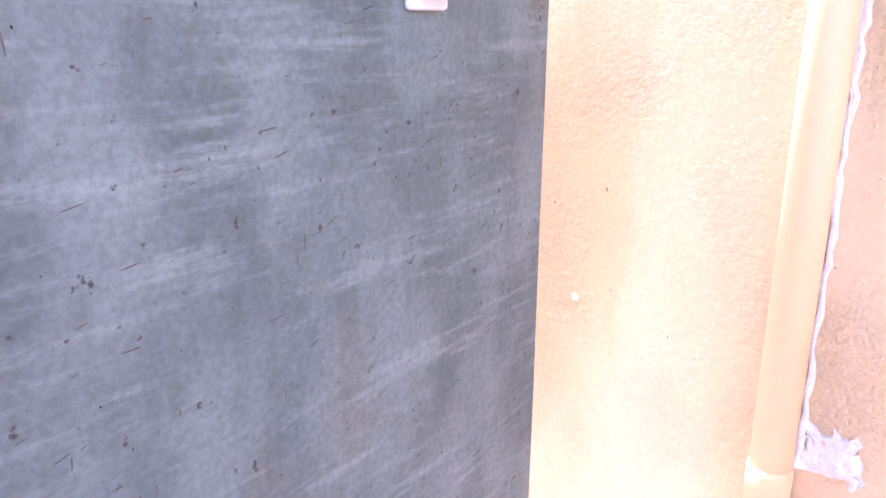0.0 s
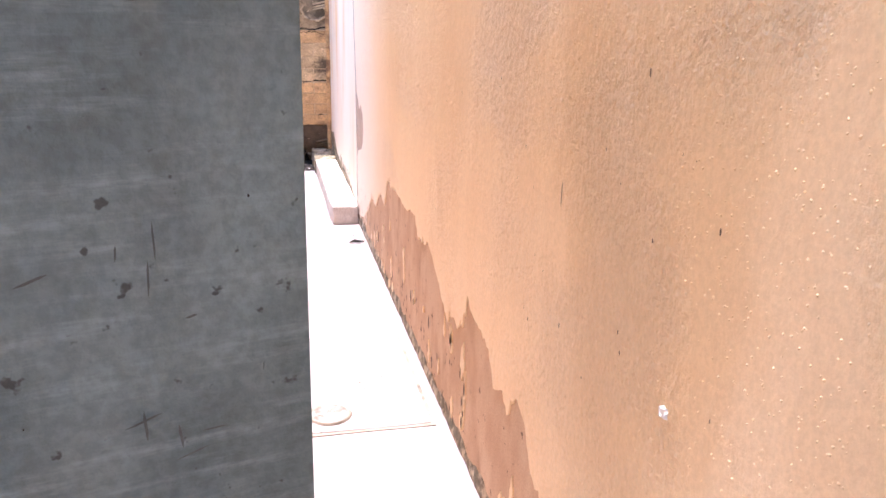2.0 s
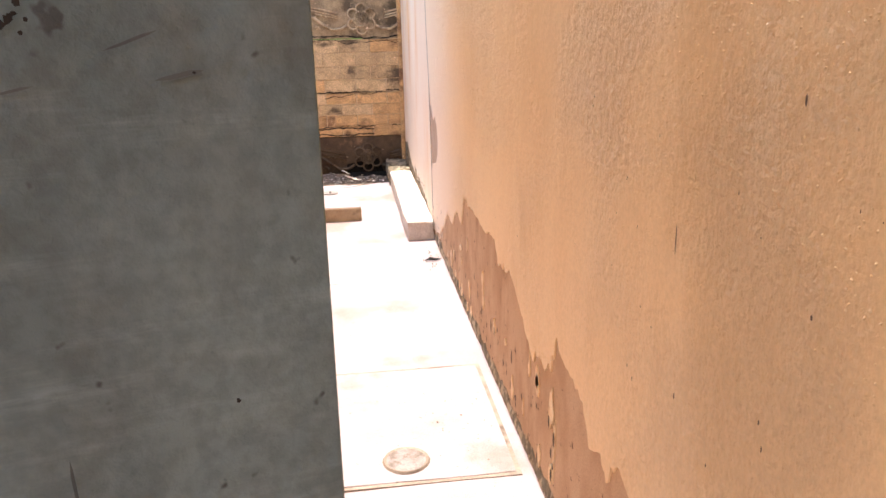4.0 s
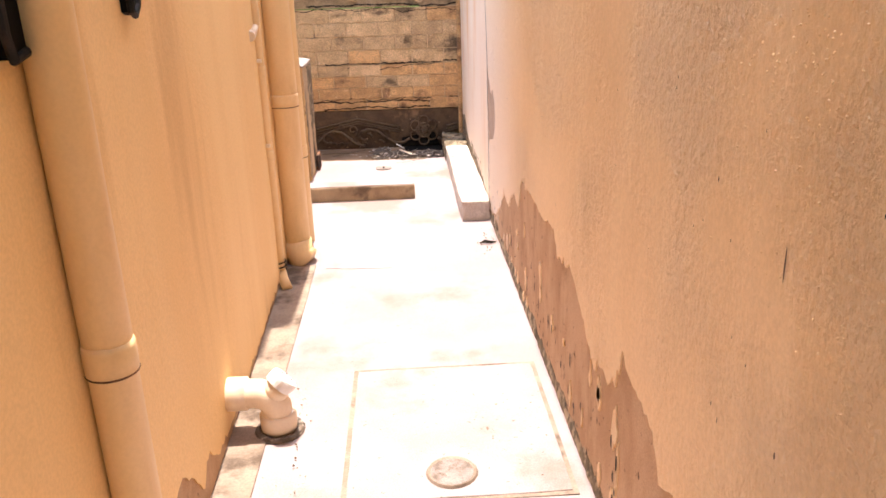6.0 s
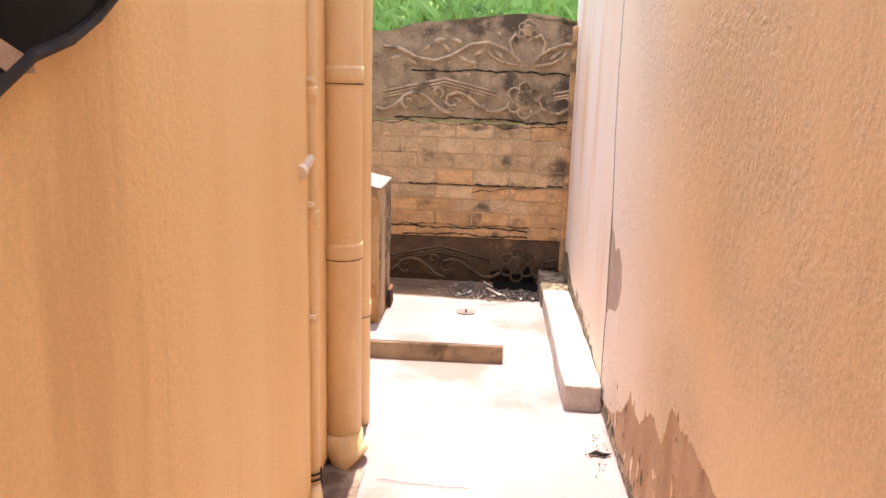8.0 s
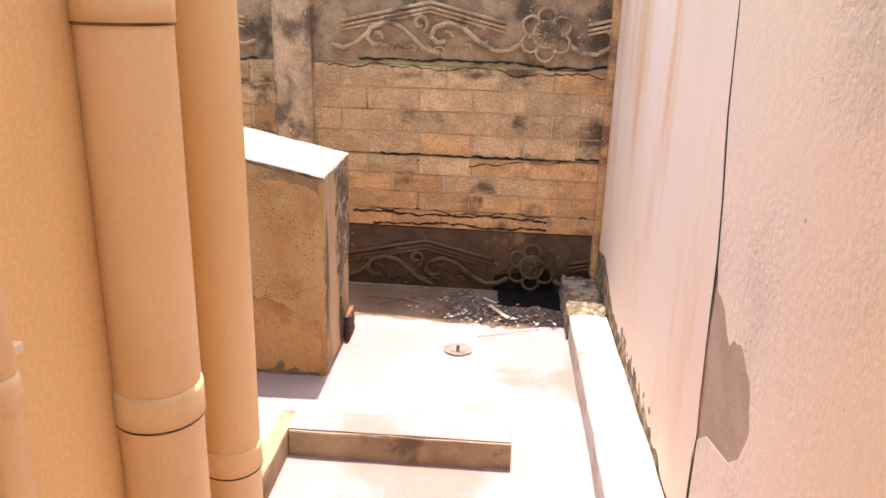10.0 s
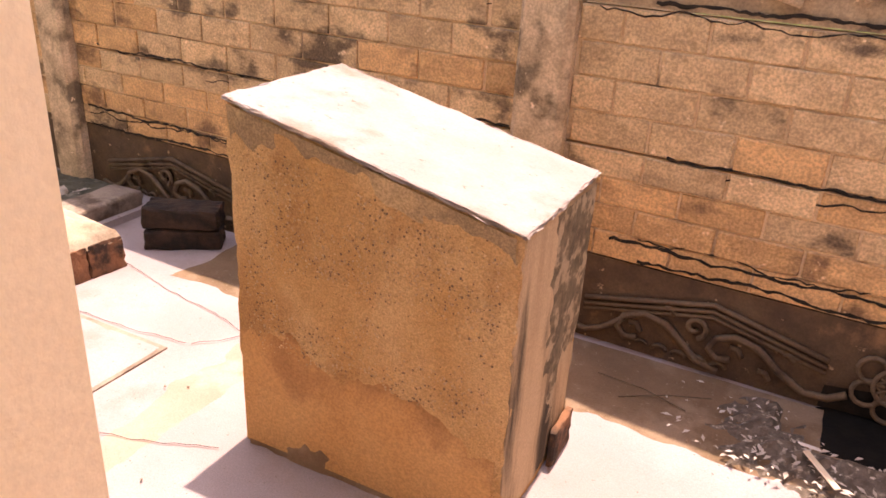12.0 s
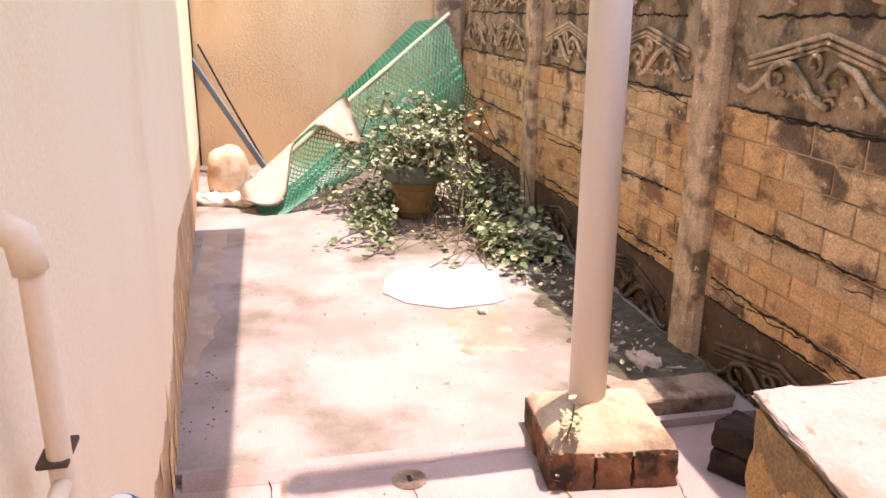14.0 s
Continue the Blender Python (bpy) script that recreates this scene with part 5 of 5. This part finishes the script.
def netting():
    root = empty("plastic_netting", "roll of green plastic diamond netting leaning in the corner", "netting")
    A, B = Vector((-5.72, 4.10, .12)), Vector((-6.55, 5.60, 1.20))
    hemA, hemB = Vector((-5.38, 4.30, .03)), Vector((-6.2, 5.76, .55))
    topA, topB = Vector((-5.95, 4.12, .10)), Vector((-6.75, 5.40, 1.16))

    def at(s, w):
        r = A.lerp(B, s)
        if w >= 0:
            h = hemA.lerp(hemB, s)
            p = r.lerp(h, w)
            return p + Vector((.16, -.02, -.05)) * math.sin(math.pi * w) * (1 - .2 * s) + Vector((0, 0, .015 * math.sin(s * 17 + w * 5)))
        return r.lerp(topA.lerp(topB, s), -w)
    bm = bmesh.new()
    ns, step = 52, 1.0 / 52
    for lo, hi in ((0.0, 1.0), (-1.0, 0.0)):
        cells = 13 if lo == 0 else 5
        for fam in (1, -1):
            for i in range(-cells, ns + cells):
                pts = []
                for k in range(cells + 1):
                    s = (i + fam * k) * step
                    if 0 <= s <= 1:
                        pts.append(at(s, lo + (hi - lo) * k / cells))
                if len(pts) > 1:
                    tube(bm, pts, .0046, 4, False)
    part("net", bm, NET, root)
    bm = bmesh.new()
    for k in range(9):  # rolled layers under the front one
        pts = [at(s / 20, .35 + .3 * (k % 3) / 3) + Vector((-.05 - .012 * k, .01, -.02)) for s in range(21)]
        tube(bm, pts, .006, 4, False)
    tagged(part("inner_strands", bm, NET, root), kind="stuff")
    st = tagged(part("stick", tube(bmesh.new(), [A + (A - B) * .01, A.lerp(B, .4) + Vector((.01, 0, .01)), A.lerp(B, .7), B + (B - A) * .02], .017, 10), STICK), "long pale stick lying along the netting", "stick")
    bm = bmesh.new()
    k, n = 16, 8
    g = []
    for i in range(k + 1):
        row = []
        for j in range(n + 1):
            s, w = -.02 + .50 * i / k, -.35 + .95 * j / n * (.6 + .4 * math.sin(i * .5))
            p = at(max(0, s), w) + Vector((.05, -.03, .03 + .018 * noise.noise(Vector((i * .5, j * .6, 0)))))
            if s < 0:
                p += (A - B) * -s
                p.z = max(p.z, .05)
            row.append(bm.verts.new(p))
        g.append(row)
    for a, b in zip(g, g[1:]):
        for j in range(n):
            bm.faces.new((a[j], a[j + 1], b[j + 1], b[j]))
    bmesh.ops.solidify(bm, geom=bm.faces[:], thickness=.006)
    tagged(part("plastic_sheet", bm, CLOTH, None, "", True), "crumpled dirty white sheet draped on the netting", "sheet")
    bm = lathe([(.10, 0), (.17, .02), (.185, .12), (.17, .24), (.14, .32), (.09, .36), (.05, .345)], 22)
    for v in bm.verts:
        v.co += noise.noise_vector(v.co * 9) * .03
    sk = tagged(part("sack", bm, SACKM, None, "", True), "slumped woven sack stained brown", "sack")
    sk.matrix_world = pose(-5.95, 3.97, .02, 0, 4, 0) @ Matrix.Diagonal((.78, .78, .95, 1))
    bm = rough_box(-.20, .22, -.08, .10, 0, .05, .02, 10, .03, 9)
    rag = tagged(part("rag", bm, CLOTH, None, "", True), "crumpled pale rag on the slab", "rag")
    rag.matrix_world = pose(-5.72, 3.93, .03, 0, 0, 70)
    lg = empty("steel_angle", "blue-grey steel leg leaning on the far wall", "steel bar")
    bm = bmesh.new()
    a, b = Vector((-7.0, 3.74, .80)), Vector((-6.45, 4.22, .10))
    d = (b - a)
    m = Matrix.Translation((a + b) / 2) @ d.to_track_quat("Z", "Y").to_matrix().to_4x4()
    add_box(bm, -.03, .03, -.006, .006, -d.length / 2 - .1, d.length / 2 + .1, .002, 1)
    add_box(bm, -.03, -.018, -.006, .05, -d.length / 2 - .1, d.length / 2 + .1, .002, 1)
    bm.transform(m)
    part("angle_bar", bm, BLUEST, lg)
    part("thin_rod", tube(bmesh.new(), [(-7.02, 3.76, .98), (-6.8, 3.95, .62), (-6.55, 4.2, .16)], .008, 8), CRACK, lg)
    # pale mat lying on the slab
    o = [(-3.64, 5.16), (-3.62, 4.95), (-3.72, 4.78), (-3.86, 4.70), (-4.05, 4.74), (-4.16, 4.82), (-4.2, 5.05), (-4.16, 5.3), (-4.12, 5.5), (-4.0, 5.56), (-3.95, 5.5), (-4.0, 5.36), (-3.98, 5.28), (-3.8, 5.24), (-3.68, 5.22)]
    bm = slab(o, .006, lambda u, z, n: Vector((u, z, n + .028 + .003 * math.sin(u * 9))))
    tagged(part("plastic_mat", bm, MAT), "thin pale plastic sheet lying on the slab", "mat")
    st = tagged(part("stone", rough_box(-.022, .022, -.018, .018, 0, .02, .008, 4, .005, 40), CLOTH), "small pale stone on the slab", "stone")
    st.matrix_world = pose(-3.55, 5.08, .028)
    for i, (x, y, s) in enumerate(((-2.95, 5.52, .07), (-3.1, 5.45, .04), (-2.86, 5.6, .04), (-3.3, 5.55, .035))):
        st = tagged(part("rubble", rough_box(-s, s, -s * .7, s * .7, 0, s * .5, s * .25, 5, s * .2, 20, seed=i), KERB), "lump of broken concrete by the fence", "rubble", "rubble lumps")
        st.matrix_world = pose(x, y, .022, 0, 0, 40 * i)


def moss_strip():
    bm = bmesh.new()
    nx, ny = 70, 10
    g = []
    for j in range(ny + 1):
        row = []
        for i in range(nx + 1):
            x, y = -5.2 + 2.42 * i / nx, 5.30 + .42 * j / ny
            f = max(0, min(1, (y - 5.30) / .25)) + .35 * noise.noise(Vector((x * 5, y * 5, 3)))
            row.append(bm.verts.new((x, y, .020 + .022 * f + .012 * noise.noise(Vector((x * 22, y * 22, 0))))))
        g.append(row)
    for a, b in zip(g, g[1:]):
        for i in range(nx):
            bm.faces.new((a[i], a[i + 1], b[i + 1], b[i]))
    tagged(part("moss_bed", bm, MOSS), "dark mossy dirt along the foot of the fence", "moss", kind="stuff")
    rnd = random.Random(41)
    bm = bmesh.new()
    for i in range(260):
        leaf(bm, Vector((rnd.uniform(-5.1, -2.85), rnd.uniform(5.42, 5.62), .045 + rnd.uniform(0, .02))), rnd.uniform(.006, .014), rnd)
    tagged(part("fallen_leaves", bm, KERB), "small dry leaves lying on the moss", "leaf litter", kind="stuff")


def wall_tap():
    root = empty("garden_tap", "white plastic garden tap with a blue handle", "tap", m=Matrix.LocRotScale((-1.30, 3.945, .112), None, (.82, .85, .85)))
    part("body", tube(bmesh.new(), [(-.10, -.004, .71), (-.06, .05, .712), (-.01, .11, .715), (.01, .155, .712)], .014, 14, True, [.012, .013, .018, .016]), WHITEPL, root, smooth=True)
    part("spout", tube(bmesh.new(), [(.006, .15, .712), (.012, .19, .70), (.014, .215, .67)], .012, 12, True, [.014, .012, .013]), WHITEPL, root, smooth=True)
    part("bonnet", tube(bmesh.new(), [(.0, .14, .715), (.0, .14, .752)], .014, 14), WHITEPL, root)
    h = part("handle", lathe([(.018, .745), (.026, .75), (.027, .775), (.025, .792), (.019, .798), (.016, .797)], 12), BLUE, root, "blue plastic handle")
    h.matrix_local = Matrix.Translation((0, .14, 0))
    c = part("handle_disc", lathe([(.015, .797), (.015, .8)], 16), WHITEPL, h)
    # pipe running down the wall beside it
    root = empty("wall_water_pipe", "cream water pipe with a rusty clip on the wall", "pipe", m=pose(-1.44, 3.955, 0))
    part("pipe", tube(bmesh.new(), [(0, .012, 1.025), (0, .022, .995), (0, .022, .6), (0, .022, .03)], .0135, 16), PVC_C, root, smooth=True)
    part("socket", tube(bmesh.new(), [(0, -.01, 1.04), (0, .016, 1.025), (0, .022, .987)], .0185, 16), PVC_C, root, smooth=True)
    c = part("clip", box(-.046, .018, .0, .034, .761, .768, .002), IRON, root, "rusty clip")
    part("branch", tube(bmesh.new(), [(.0, .022, .735), (.08, .026, .737), (.15, .03, .74)], .011, 12), PVC_C, root, smooth=True)


def grass():
    rnd = random.Random(77)
    bm = bmesh.new()
    for i in range(5200):
        x, y = rnd.uniform(-2.2, 1.2), 6.0 + 3.6 * rnd.random() ** 1.4
        t = min(1, max(0, (y - 5.9) / 8.0))
        z = 0.95 + 3.9 * t
        h = rnd.uniform(.08, .26)
        a = rnd.uniform(0, 6.28)
        w = rnd.uniform(.004, .011)
        c, s = math.cos(a), math.sin(a)
        l = Vector((rnd.uniform(-.1, .1), rnd.uniform(-.1, .1), h))
        b0, b1 = bm.verts.new((x - c * w, y - s * w, z - .03)), bm.verts.new((x + c * w, y + s * w, z - .03))
        m0 = bm.verts.new(Vector((x + c * w * .7, y + s * w * .7, z)) + l * .55)
        tp = bm.verts.new(Vector((x, y, z)) + l + Vector((l.x, l.y, -.04)))
        bm.faces.new((b0, b1, m0))
        bm.faces.new((b0, m0, tp))
    tagged(part("grass", bm, BLADE), "lush green grass on the bank beyond the fence", "grass", kind="stuff")


ground()
floor_part("floor", -2.56, XR + .01, -3.4, 5.69, 0.0, CONCRETE, "pale concrete floor of the passage and yard")
floor_part("floor_front", -7.2, -2.56, -3.4, .5, 0.0, CONCRETE, "pale concrete floor of the front yard")
floor_part("floor_slab", -7.15, -2.562, 3.6, 5.86, .027, SLAB, "weathered concrete slab, stained grey and green")
walls()
grey_door()
passage_pipes()
gully_elbow()
black_sheet()
kerbs()
cover("passage_cover", -.30, .235, 1.71, 2.345, .008, "pale concrete inspection cover with a mortar plug", (), (-.045, 1.80))
cover("yard_cover", -2.525, -1.79, 4.225, 4.965, .006, "pale concrete inspection cover with two lifting holes", ((-2.44, 4.56), (-1.91, 4.595)))
floor_details()
slab_fillet()
stains()
plinth()
pole_base()
wall_tap()
moss_strip()
creeper()
netting()
grass()
fence()
